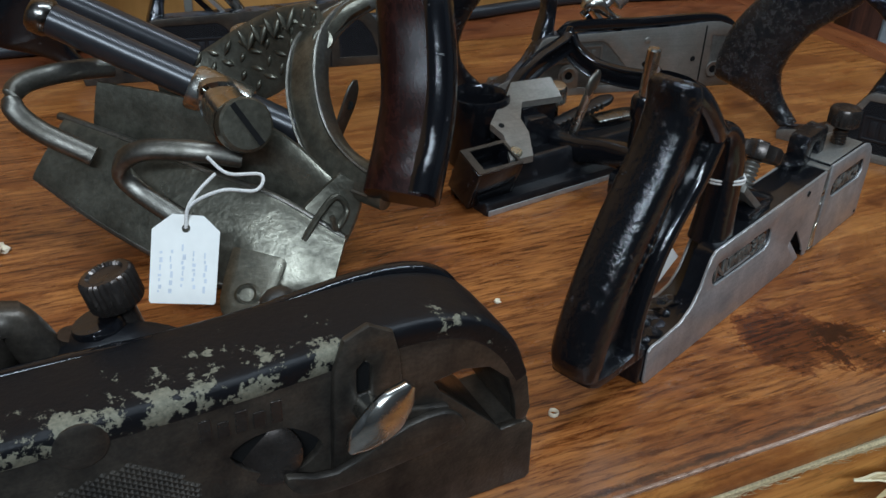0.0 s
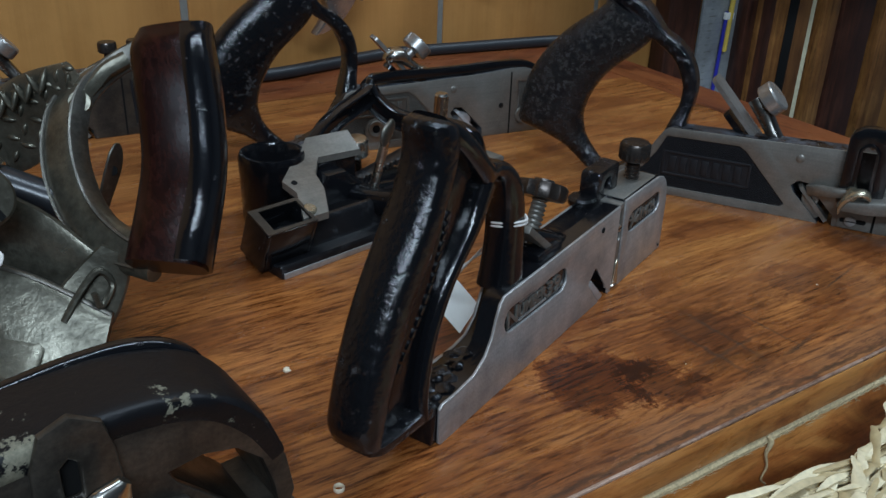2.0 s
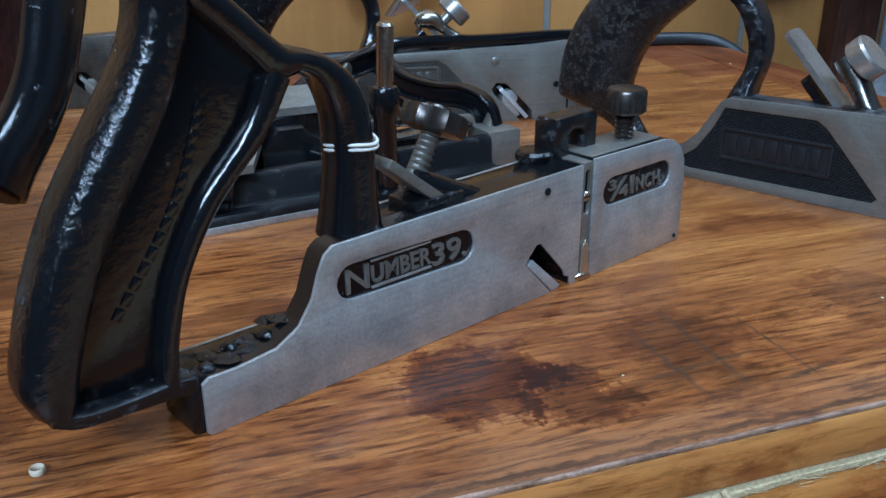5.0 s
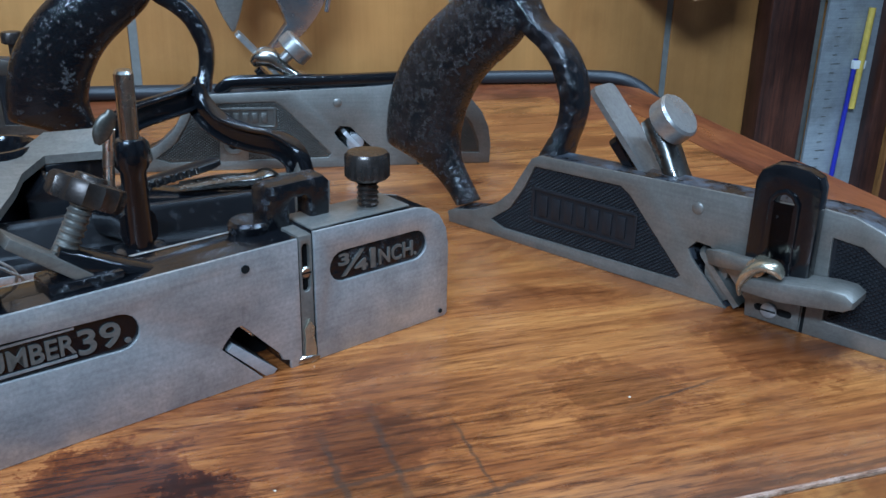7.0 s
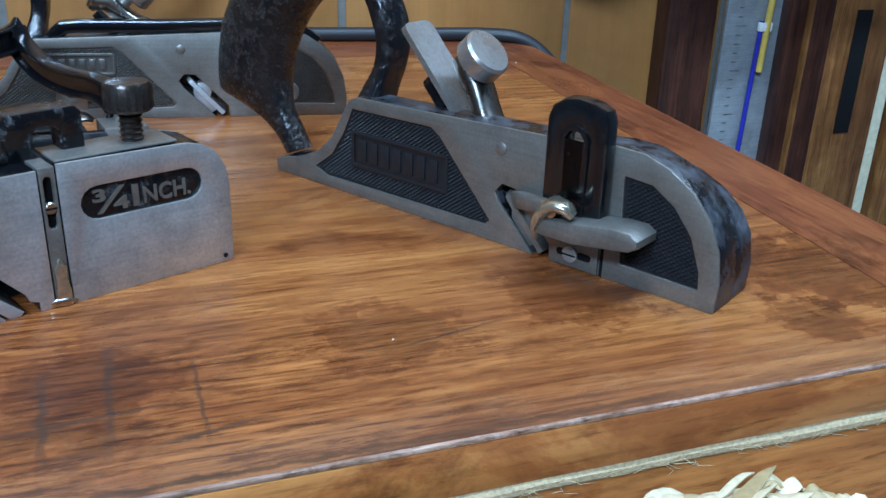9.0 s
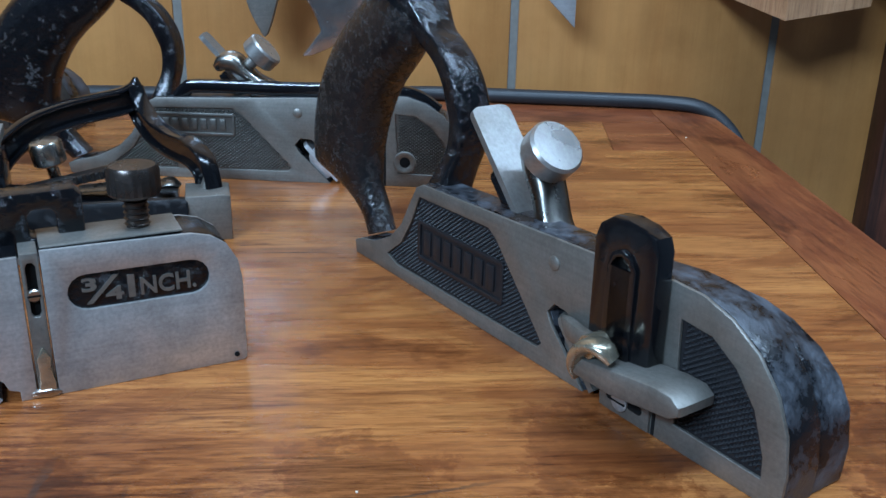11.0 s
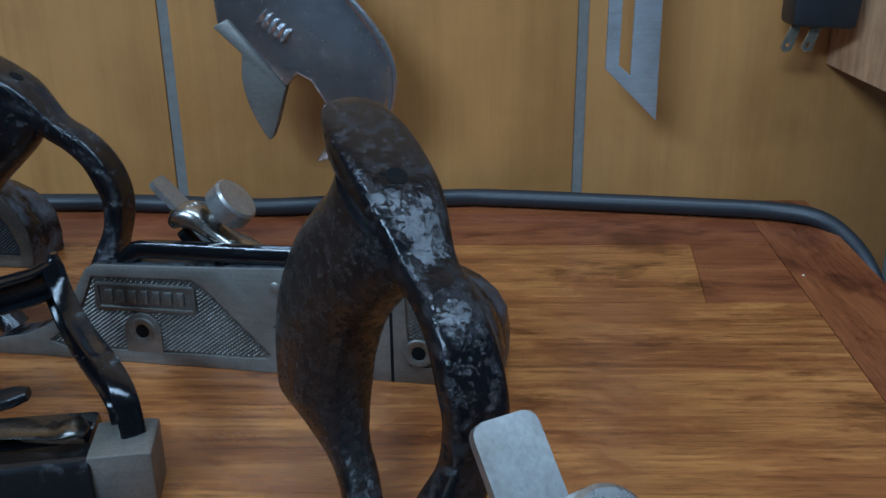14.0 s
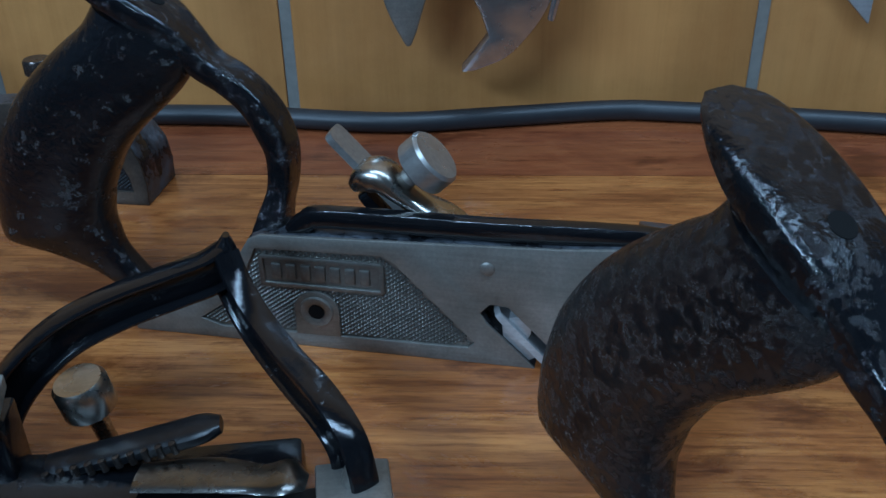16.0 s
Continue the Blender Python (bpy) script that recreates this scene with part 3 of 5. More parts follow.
twine = part("twine", sweep([(x, -119.4 - 0.4 * math.sin(x * 0.05), -18.2 + 0.4 * math.sin(x * 0.021) + 0.25 * math.sin(x * 0.13), 2.5, 2.6) for x in range(-420, 240, 12)], 2, 10), M_TWINE)
tagged(twine, "pale frayed jute cord pressed into the joint below the top", "twine")
rnd = random.Random(21)
fuzz = bmesh.new()
for i in range(260):
    x, a = rnd.uniform(-260, 200), rnd.uniform(-1.0, 1.0)
    sweep([(x, -121.8, -18.2 + rnd.uniform(-2, 2), 0.12, 0.12), (x + rnd.uniform(1, 4), -122.6, -18.2 + 2.2 * a, 0.10, 0.10), (x + rnd.uniform(2, 7), -122.9, -18.2 + 3.0 * a, 0.05, 0.05)], 1, 4, 2, (0, 1, 0), fuzz)
part("fuzz", fuzz, M_TWINE, twine, "loose jute fuzz")
part("knot", sweep([(-62, -121.8, -16, 0.9, 0.9), (-61, -122.8, -19, 1.3, 1.1), (-62.5, -122.6, -24, 0.7, 0.7), (-60, -122.6, -31, 0.5, 0.5), (-62, -122.6, -37, 0.45, 0.45), (-58, -122.6, -41, 0.35, 0.35)], 5, 7, 2, (0, 1, 0)), M_TWINE, twine, "thin knotted thread hanging down")

# black cable along the back, dropping over the end of the bench
cable_pts = [(-900, 392, 5.3), (-600, 391, 5.3), (-300, 390, 5.3), (-155, 390, 5.3), (-110, 387, 5.3), (-45, 379.5, 5.3), (8, 387, 5.3), (65, 396, 5.3), (97, 394, 5.3), (147, 386, 5.3), (206, 376, 5.3), (240, 369, 5.3), (262, 358, 4), (274, 340, -4), (279, 318, -18), (281, 298, -44), (282, 290, -80), (282, 288, -160), (282, 290, -300), (282, 296, -890)]
tagged(part("cable", sweep([(*q, 5.2, 5.2) for q in cable_pts], 6, 14, 2, (0, 0.3, 1)), M_RUBBER), "thick black rubber cable lying along the wall", "cable")

# crumbs and shavings
for i, (x, y, r) in enumerate([(-212, -6, 2.0), (-402, 112, 6.0), (-72, -85, 0.5), (230, 287, 0.8), (-139, 118, 0.6), (36, -69, 0.5)]):
    bm = bmesh.new()
    bmesh.ops.create_icosphere(bm, subdivisions=2, radius=r * S)
    for v in bm.verts:
        v.co *= 0.7 + 0.6 * noise.noise(v.co * 900 + Vector((i, 0, 0)))
        v.co.z *= 0.6
    tagged(part("crumb", bm, M_SHAVING, None, "", 0, pose(x * S, y * S, r * 0.35 * S, 0, 0, 40 * i)), "pale wood crumb lying on the bench", "crumb", "crumbs on the bench")
ringlet = sweep([(1.7 * math.cos(a), 1.7 * math.sin(a), 1.1 + 0.3 * a / 6, 0.22, 0.9) for a in [i * 0.6 for i in range(11)]], 3, 8, 2, (0, 0, 1))
tagged(part("shaving", ringlet, M_SHAVING, None, "", 35, pose(-0.2275, -0.0785, 0)), "small curled wood shaving on the bench", "shaving")

# ---- rabbet planes ----
BODY = [(2, 0), (204, 0), (204.5, 10), (203, 20), (199, 29), (192.5, 36.5), (184, 42), (175, 45), (165, 45.5), (142, 43.5), (100, 42), (50, 40.5), (46, 38.5), (42, 32), (36, 22), (28, 14.5), (16, 9), (5, 6.8), (1, 5)]
NOTCH = [(143.5, 0), (143, 6), (127.5, 22), (122, 22.5), (119, 19), (121, 15.5), (136.5, 0)]
PAD_1 = [(48, 35.5), (88.5, 36.3), (93, 33.5), (117.2, 7.6), (115, 5.6), (33, 4.8), (26, 7.2), (36, 14.5), (43, 25)]
PAD_2 = [(169, 36.5), (179, 35.6), (187, 30.5), (193.5, 22.5), (197.5, 12), (198, 6.2), (170.5, 6.8)]


def rabbet_plane(m, label, width, grip, pad_mat, side_mat, mark_mat, bosses=(), high_rim=False, dx=0, half=7.6, lever_mat=None, label_box=(47, 97, 12, 27), strap_mat=None):
    t = thing("rabbet_plane", m, label, "hand plane", "rabbet planes on the bench")
    w = width
    outline = [BODY[0]] + NOTCH[::-1] + BODY[1:]
    boss = [arc(bx, bz, 5.6, 0, 360, 18)[:-1] for bx, bz in bosses]
    pads = [PAD_1, PAD_2]
    lx0, lx1, lz0, lz1 = label_box
    tabs = [[(bx - 7.4, 4.5), (bx + 7.4, 4.5)] + arc(bx, bz, 7.4, 0, 180, 14) for bx, bz in bosses[:1]]
    part("side_plate", prism(outline, 0, 1.3, [PAD_1, PAD_2], 0.35), side_mat, t, "machined bare iron side")
    web = 13.0
    toe = [q for q in BODY if q[0] >= 165] + [(165, 0)]
    part("web", prism(outline, 1.3, web, [], 0.5), M_JAP_TOE, t, "black japanned upright web")
    part("sole", prism([(20, 0)] + NOTCH[::-1] + [(165, 0), (165, 7), (60, 7), (22, 5)][:4], web, w, [], 0.5), side_mat, t, "broad flat sole")
    nose = prism([(165 + (q[0] - 165) * 0.997, q[1] * 0.99) for q in toe], web, w, [], 0.9)
    for v in nose.verts:
        # the far corner is rounded lower than the near one
        f = max(0.0, (v.co.y / S - web) / (w - web))
        if v.co.z > 20 * S:
            v.co.z = 20 * S + (v.co.z - 20 * S) * (1 - 0.26 * f)
    part("toe", nose, M_JAP_TOE, t, "rounded toe with worn black paint")
    for p in pads:
        part("pad", prism(p, 1.05, 1.28, [], 0), pad_mat, t, "sunken pad", 0)
        part("checkering", checkering(p, 1.05, 1.75, 0.95, boss + tabs + ([[(lx0, lz0), (lx1, lz0), (lx1, lz1), (lx0, lz1)]] if p is PAD_1 else [])), pad_mat, t, "fine diamond checkering", 0)
    for tab in tabs:
        part("boss_tab", prism(tab, 0.05, 1.25, [], 0.3), side_mat, t, "smooth raised tab round the screw")
    for bx, bz in bosses:
        part("boss", lathe([(5.6, 0), (5.6, 1.0), (5.2, 1.3), (3.4, 1.3), (2.3, 0.6), (2.3, 0.1)], (bx, 0.6, bz), (0, -1, 0), 24), side_mat, t, "round screw boss")
        part("screw_hole", lathe([(2.6, -0.4), (2.6, 0.45)], (bx, 0.0, bz), (0, -1, 0), 16), M_VOID, t)
    # raised name plate, as a plain frame with plain blocks
    plate = prism([(lx0, lz0 + 1), (lx0 + 1, lz0), (lx1 - 1, lz0), (lx1, lz0 + 1), (lx1, lz1 - 1), (lx1 - 1, lz1), (lx0 + 1, lz1), (lx0, lz1 - 1)], 0.2, 1.3, [[(lx0 + 1.5, lz0 + 1.5), (lx1 - 1.5, lz0 + 1.5), (lx1 - 1.5, lz1 - 1.5), (lx0 + 1.5, lz1 - 1.5)]], 0.25)
    part("name_frame", plate, pad_mat, t, "raised frame of the maker's mark")
    step = (lx1 - lx0 - 7) / 7
    for i in range(7):
        x = lx0 + 4 + i * step
        part("mark", box(x, x + step * 0.66, 0.3, 1.35, lz0 + 3, lz1 - 3, 0.35), mark_mat, t)
    part("rivet", lathe([(2.3, 0), (2.3, 0.5), (1.7, 0.9)], (121, 0.2, 35.2), (0, -1, 0), 16), side_mat, t)
    part("joint", box(163.4, 164.6, -0.1, 0.6, 0.2, 43, 0.1), M_VOID, t, "", 0)
    if high_rim:
        part("rim", sweep([(60, 5, 40, 3.5, 3), (64, 5, 44, 3.5, 3), (72, 5, 46, 3.5, 3), (120, 5, 46, 3.5, 3), (160, 5, 47, 3.5, 3), (178, 5, 45, 3.5, 3), (190, 6, 38, 3, 3)], 4, 10, 3), M_JAP, t, "glossy black upper rim")
    c = 13.0
    # handle: rounded grip with a sharp lower corner, broad strap with a horn that bows forward to the body
    g = [(-1, 5, 9, 9, 5.5, c - 2), (-9, 10.5, 1.5, 16, 5.6), (-17, 16, -4, 24, 6.2), (-30, 21.5, -6, 31, 8.6), (-44.5, 26, -6.6, 35.5, 11), (-46.6, 30, -6.4, 37.5, 11.6), (-46.4, 36, -5.6, 41, 11.8), (-45, 46, -3.4, 48, 12), (-40.5, 60, 3, 59.5, 12), (-32, 74, 10.5, 68, 11.5), (-21, 86, 18.5, 75, 11), (-10, 95, 26, 82, 10), (-2, 101, 30, 88, 9.2), (3, 107.5, 30, 94, 8)]
    part("grip", loft(g, c, 5, 28, 2.5), grip, t, "rounded iron grip with pitted paint")
    s = [(-9.5, 120.5, -8.6, 119, 3.6), (-5, 119.6, -4, 115.5, 8.2), (4, 116.4, 2, 109.5, 10.4), (14, 111.6, 8.5, 104.5, 10.8), (24, 105.4, 17, 98.5, 10.2), (30, 99, 24, 92.5, 8.6), (36, 92, 31, 85.5, 7), (44, 87.2, 38, 81, 6.6), (51, 80.6, 44.5, 75, 7), (56, 72, 48.6, 67, 7.4), (58.4, 62, 50.4, 61, 7.2), (58, 52, 50, 51.5, 7, c + 2.4), (56.5, 44, 47, 43.5, 7.4, c), (56, 35, 44, 35, 8, c - 3)]
    strap = part("strap", loft(s, c + 3.6, 5, 24, 4.5), strap_mat or M_JAP_W, t, "worn black strap of the handle")
    part("hang_hole", lathe([(2.6, -3), (2.6, 0.12)], (20.6, c + 3.0, 107.7), (0.53, 0, 0.85), 18), M_VOID, strap, "", 0)
    # cutter, lever and screw
    d = Vector((0.68, 0, -0.733))
    n = Vector((0.733, 0, 0.68))
    top = Vector((66.5 + dx, c + 1.2 + dx * 0.8, 68.8))
    iron = bmesh.new()

    def slab(p0, length, half, th, bm, taper=1.0):
        q = []
        for u, hw in ((0, half * 0.62), (0.6, half * 0.84), (1.7, half * 0.96), (3.2, half), (length, half * taper)):
            for yy in (-hw, hw):
                for k in (0, th):
                    v = p0 + d * u + n * k
                    q.append(bm.verts.new(Vector((v.x, v.y + yy, v.z)) * S))
        for a in (0, 4, 8, 12):
            for f in ((0, 1, 5, 4), (2, 6, 7, 3), (0, 4, 6, 2), (1, 3, 7, 5)):
                bm.faces.new([q[a + i] for i in f])
        bm.faces.new([q[i] for i in (0, 2, 3, 1)])
        bm.faces.new([q[i] for i in (16, 17, 19, 18)])
        return bm
    part("cutter", slab(top, 92 if not dx else 48, half, 2.4, iron), M_SATIN, t, "bright steel cutter")
    part("lever_rest", slab(top + Vector((9, 0, -19)), 26, 5, 3.5, bmesh.new()), M_JAP, t)
    cap = [(78, c, 54, 2.4, 4), (82, c, 57, 4.6, 6.4), (87, c, 57.4, 4.6, 7), (92, c, 53.4, 3.4, 6.6), (99, c, 48.6, 2.6, 6.4), (107, c, 45.4, 2.0, 6.6), (113, c, 41.6, 1.2, 6)]
    lv = sweep(cap, 5, 18, 2.6) if lever_mat else sweep([(x + dx, y, z, a, b) for x, y, z, a, b in ((91, c + 4, 60, 4.5, 6), (95, c + 3, 55, 4.5, 6.5), (100, c + 2, 48, 4, 6), (106, c, 40, 3.5, 6), (113, c, 33, 3, 6))], 4, 16, 3.0)
    lever = part("lever_cap", lv, lever_mat or M_HOOK, t, "bright nickel lever cap" if lever_mat else "dark lever cap, worn to metal")
    part("lever_screw", lathe([(3, -7), (3, 0)] + [(8.2, 0.2), (9.3, 1.0), (9.3, 7.2), (8.4, 8.2), (1, 8.4)], (96.5 + dx * 0.3, c + 2, 58.8), n, 80, 0.22, None, (0.5, 5.5)), M_SATIN, lever, "knurled nickel lever screw")
    part("edge", slab(Vector((122.5, w / 2, 19.5)), 25, w / 2 + 0.2, 2.2, bmesh.new()), M_BLADE if lever_mat else M_STEEL_D, t, "cutting edge in the mouth")
    part("cutter_end", prism([(126, 9.5)] + arc(130.2, 13.2, 4.6, 170, -50, 12) + [(136.6, 3.4), (134, 1.8)], 1.6, w - 4, [], 0.4), M_BLADE if lever_mat else M_STEEL_D, t, "rounded bare end of the cutter")
    return t


plane_a = rabbet_plane(pose(0.0309, 0.0945, 0, 0, 0, -59.5), "bare iron rabbet plane with black handle and depth stop", 25.4, M_JAP_BROWN, M_PAD, M_STEEL_D, M_PAD, strap_mat=M_JAP_STRAP)
# depth stop with its screw, and the spur
stop = part("depth_stop", prism([(143, 16), (143, 52), (144.5, 56), (149, 59), (154, 59.6), (160, 58.8), (164, 57), (165.4, 53.5), (165.4, 16)], -6.5, -0.3, [[(150.4, 20), (150.4, 46.5), (151.8, 48.8), (154, 49.6), (156, 48.8), (157.6, 46.5), (157.6, 20)]], 1.0), M_JAP, plane_a, "black slotted depth stop")
part("slot_rim", prism([(148.8, 19), (148.8, 47), (150.6, 50), (154, 51.4), (157.2, 50), (159.2, 47), (159.2, 19)], -7.3, -6.4, [[(150.4, 18.9), (150.4, 46.5), (151.8, 48.8), (154, 49.6), (156, 48.8), (157.6, 46.5), (157.6, 18.9)]], 0.3), M_JAP, stop, "raised rim of the slot")
shoe = prism([(145, 14.5), (144, 17), (146, 20), (160, 22), (174, 24), (180, 24), (183, 22), (183, 19.5), (180, 17.5), (160, 14.5)], -14, -0.5, [], 1.6)
part("shoe", shoe, M_STEEL_D, stop, "worn foot of the stop")
screw = lathe([(3.2, 0), (3.2, 9)], (150, -4, 24), (0, -1, 0), 18)
part("thumb_screw", sweep([(145.6, -11, 13, 0.7, 2), (146, -12.5, 17.5, 1.5, 3), (148.4, -13.5, 22.5, 2.0, 3.6), (152.5, -13.5, 26, 2.1, 3.8), (156.6, -13, 26, 2.0, 3.4), (159, -12, 23.6, 1.1, 2.4)], 5, 18, 2.3, (0, 1, 0), screw), M_BRASSY, stop, "yellowed nickel thumb screw with curved wing")
part("arm", sweep([(128, -0.5, 18.5, 3, 1), (134, -4, 20.5, 3.2, 2), (142, -7, 22, 2.8, 2), (150, -8, 23, 2.5, 2)], 4, 12, 3), M_STEEL_D, stop)
spur = part("spur", prism([(146, 0.6), (163, 0.6), (163, 11), (160, 13), (149, 13), (146, 10)], -0.9, 0.1, [], 0.25), M_STEEL_D, plane_a, "small iron spur plate")
part("screw", lathe([(2.9, 0), (2.9, 0.7), (2.3, 1.1)], (152.5, -0.9, 5.2), (0, -1, 0), 18), M_STEEL, spur)
part("screw_slot", box(149.9, 155.1, -2.1, -1.9, 4.9, 5.5, 0), M_VOID, spur, "", 0)
part("spur_slot", prism(stadium(147, 150.5, 4, 6.6), -1.0, -0.85, [], 0), M_VOID, spur, "", 0)
part("spur_slot", prism(stadium(155, 160.5, 4.2, 6.8), -1.0, -0.85, [], 0), M_VOID, spur, "", 0)

plane_b = rabbet_plane(pose(-0.1185, 0.2085, 0, 0, 0, -8.5), "grey iron rabbet plane with glossy black handle, beside the wall", 31.8, M_JAP_SPECK, M_PAD_B, M_STEEL_D, M_PAD_B, [(66.3, 14), (174, 12.5)], True, 3, 5.0, M_NICKEL, (48.5, 89, 22, 33.4))
part("pin_hole", lathe([(1.8, 0), (1.8, 0.2)], (157, 0, 20.5), (0, -1, 0), 14), M_VOID, plane_b)

plane_e = rabbet_plane(pose(-0.345, 0.3165, 0, 0, 0, -5.0), "dark iron rabbet plane with knurled screws, against the wall", 30, M_JAP, M_PAD, M_BROWNIRON, M_PAD)
for x in (178, 160):
    part("knurled_screw", lathe([(2.5, -9), (2.5, 0), (5.2, 0.2), (6, 1), (6, 6), (5.2, 7)], (x, 14, 52), (0, 0, 1), 32, 0.4, None, (0.5, 6.5)), M_KNURL, plane_e, "browned knurled screw")

# ---- dado plane ----
dado = thing("dado_plane", pose(-0.1871, -0.0763, 0, 0, 0, 22.2), "iron dado plane with glossy black open handle", "hand plane")
D_OUT = [(1, 0), (129.5, 0), (116.5, 13.8), (117.2, 15.2), (121.5, 19.6), (123.5, 19.6), (135.5, 6.5), (136.5, 4), (139.2, 3), (139.2, 0), (143.4, 0), (143.4, 42.6), (41, 41.6), (38.2, 39.6), (36, 35), (33.6, 28), (29, 21.5), (22, 17.6), (10, 16.4), (2, 16.6), (0, 15.2), (0, 1)]
T_OUT = [(149, 0), (202, 0), (203, 1), (203, 27), (202, 33), (199, 38.4), (194.5, 41.6), (189, 43), (149, 43.6)]
part("side_plate", prism(D_OUT, 0, 1.2, [stadium(41.8, 93, 23.6, 34.2, -0.02)], 0.3), M_STEEL, dado, "bare grey iron side with rubbed edges")
part("side_plate", prism(T_OUT, 0, 1.2, [stadium(154.6, 193.4, 24.6, 35)], 0.3), M_STEEL, dado)
D_FAR = D_OUT[:12] + [(60, 41.8), (57, 39), (54.5, 32), (50, 23), (44, 17.8), (36, 16.4)] + D_OUT[18:]
part("body", prism(D_OUT, 1.2, 8, [], 0), M_JAP, dado, "black japanned body")
part("body", prism(D_FAR, 8, 17.8, [], 0.4), M_JAP, dado)
part("toe", prism(T_OUT, 1.2, 17.8, [], 0.3), M_JAP_W, dado)
part("side_plate", prism(D_FAR, 17.8, 19, [], 0.3), M_STEEL, dado)
part("side_plate", prism(T_OUT, 17.8, 19, [], 0.3), M_STEEL, dado)
part("top_plate", box(149.2, 187, 1.5, 17.5, 43.4, 44.2, 0.4), M_STEEL_D, dado)
part("lettering", lettering("N", 10.5, 0.9, 45.2, 1.0, 25.6, 8), M_STEEL_D, dado, "raised letters", 0)
part("lettering", lettering("UMBER", 7.6, 0.9, 54, 1.0, 26.4, 22), M_STEEL_D, dado, "", 0)
part("lettering", lettering("39.", 10, 0.9, 76.6, 1.0, 25.0, 14), M_STEEL_D, dado, "", 0)
part("rule", box(54, 76, 0.5, 1.2, 24.9, 25.5, 0), M_STEEL, dado, "", 0)
part("rule", box(54, 76, 0.5, 1.2, 33, 33.6, 0), M_STEEL, dado, "", 0)
part("lettering", lettering("\u00be", 10.5, 0.9, 158.4, 1.0, 26.2, 11), M_STEEL_D, dado, "", 0)
part("lettering", lettering("I", 9.6, 0.9, 170.6, 1.0, 26.2, 1.9), M_STEEL_D, dado, "", 0)
part("lettering", lettering("NCH.", 7.4, 0.9, 174, 1.0, 26.4, 15.5), M_STEEL_D, dado, "", 0)
part("pin", lathe([(1.3, 0), (1.3, 0.4)], (125.5, 0, 37.4), (0, -1, 0), 12), M_VOID, dado, "", 0)
part("pin", lathe([(0.8, 0), (0.8, 0.3)], (199.8, 0, 2.4), (0, -1, 0), 10), M_VOID, dado, "", 0)
spur2 = part("nicker", prism([(143.9, 0.3), (148.6, 0.3), (148.6, 43), (143.9, 43)], 0.5, 17, [[(145, 25.5), (145.6, 24.4), (147, 24.4), (147.6, 25.5), (147.6, 39), (147, 40.2), (145.6, 40.2), (145, 39)]], 0.3), M_STEEL_D, dado, "tarnished sliding nicker blade with a slot")
part("nicker_slot", box(144.8, 147.8, 1.9, 2.4, 24, 40.6, 0), M_VOID, spur2, "dark slot", 0)
part("nicker_screw", lathe([(1.9, 0), (1.9, 0.9), (1.5, 1.4)], (146.3, 1.9, 30.6), (0, -1, 0), 16), M_NICKEL, spur2, "small bright screw")
part("screw_slot", box(144.6, 148, 0.42, 0.56, 30.3, 30.9, 0), M_VOID, spur2, "", 0)
part("nicker_tip", prism([(144, 0.2), (148.5, 0.2), (148.7, 4), (147.9, 9), (148.2, 12), (146.3, 15.5), (144.4, 12), (144.6, 8)], -0.4, 0.6, [], 0.5), M_BRASSY, spur2, "bright worn tip")
part("burr", sweep([(141.5, 1, 0.8, 0.8, 0.8), (143.5, 0.2, 1.4, 1.3, 0.9), (147, -0.2, 1.2, 1.4, 0.9), (149.6, 0.4, 0.8, 0.7, 0.7)], 3, 8), M_NICKEL, spur2, "chipped foot")
part("edge", prism([(118.2, 12.6), (120.4, 14.4), (134.6, 1.2), (133.5, 0.05), (130.5, 0.05)], 0.6, 18, [], 0.2), M_BLADE, dado, "bright cutting edge")
# added black sheet that stands for the shade inside the mouth
part("mouth_shade", prism([(117.5, 0.4), (139, 0.4), (139, 2.8), (135, 6), (123, 19), (118, 15)], 15.5, 17.6, [], 0), M_VOID, dado, "", 0)
# handle of the dado plane
hc = 9.5
gp = [(0, 118, 8, 115.5, 6.5), (-3.4, 116, 10.5, 112, 8.8), (-2.6, 107, 9.8, 103, 9.2), (-6, 97, 6, 93, 9.2), (-13.5, 85.5, 0.5, 81.5, 9.4), (-22.5, 72.5, -7.6, 69, 9.4), (-29.5, 60.5, -14.5, 57.5, 9.4), (-36, 45, -21.5, 42, 9.4), (-40, 31, -26, 29, 9.4), (-40.5, 25, -27.5, 23, 9.2), (-38.5, 19.5, -29, 18, 8.6)]
handle = part("grip", loft(gp, hc, 5, 28, 2.6), M_JAP_GRIP, dado, "tall glossy black curved grip")
web = [(8, 112), (20, 104), (30, 95), (32, 86), (24, 74), (11, 60), (1.5, 44), (-3, 29), (-4.5, 17), (-30, 16), (-32, 30), (-26, 42), (-18, 58), (-11, 70), (-2, 83), (4, 95), (6, 105)]
part("web", prism(web, hc - 3.4, hc + 3.4, [], 0.6), M_JAP, handle, "thin iron web")
rib = [(27, 91, 34, 86, 8), (20, 77.5, 26, 73, 7.6), (6.5, 62.5, 12.5, 59.5, 7.4), (-3, 46, 2.6, 44, 7.4), (-8, 30, -2.2, 29, 7.8), (-9.5, 20, -3.6, 19, 8.4), (-9.5, 14.5, -3, 13.5, 8.6)]
part("rib", loft(rib, hc, 4, 18, 3.2), M_JAP, handle, "raised inner rim")
yoke_top = [(3, 118.4, 3, 112, 7), (11, 114.4, 7, 107.5, 8.6), (20, 107, 14.5, 100.5, 9), (28, 99.5, 22.5, 92.5, 8.6), (34, 94.8, 29, 86.5, 7.6), (39, 93.2, 36, 87, 6.4)]
part("horn", loft(yoke_top, hc, 4, 18, 3.4), M_JAP, handle, "forked top of the handle")
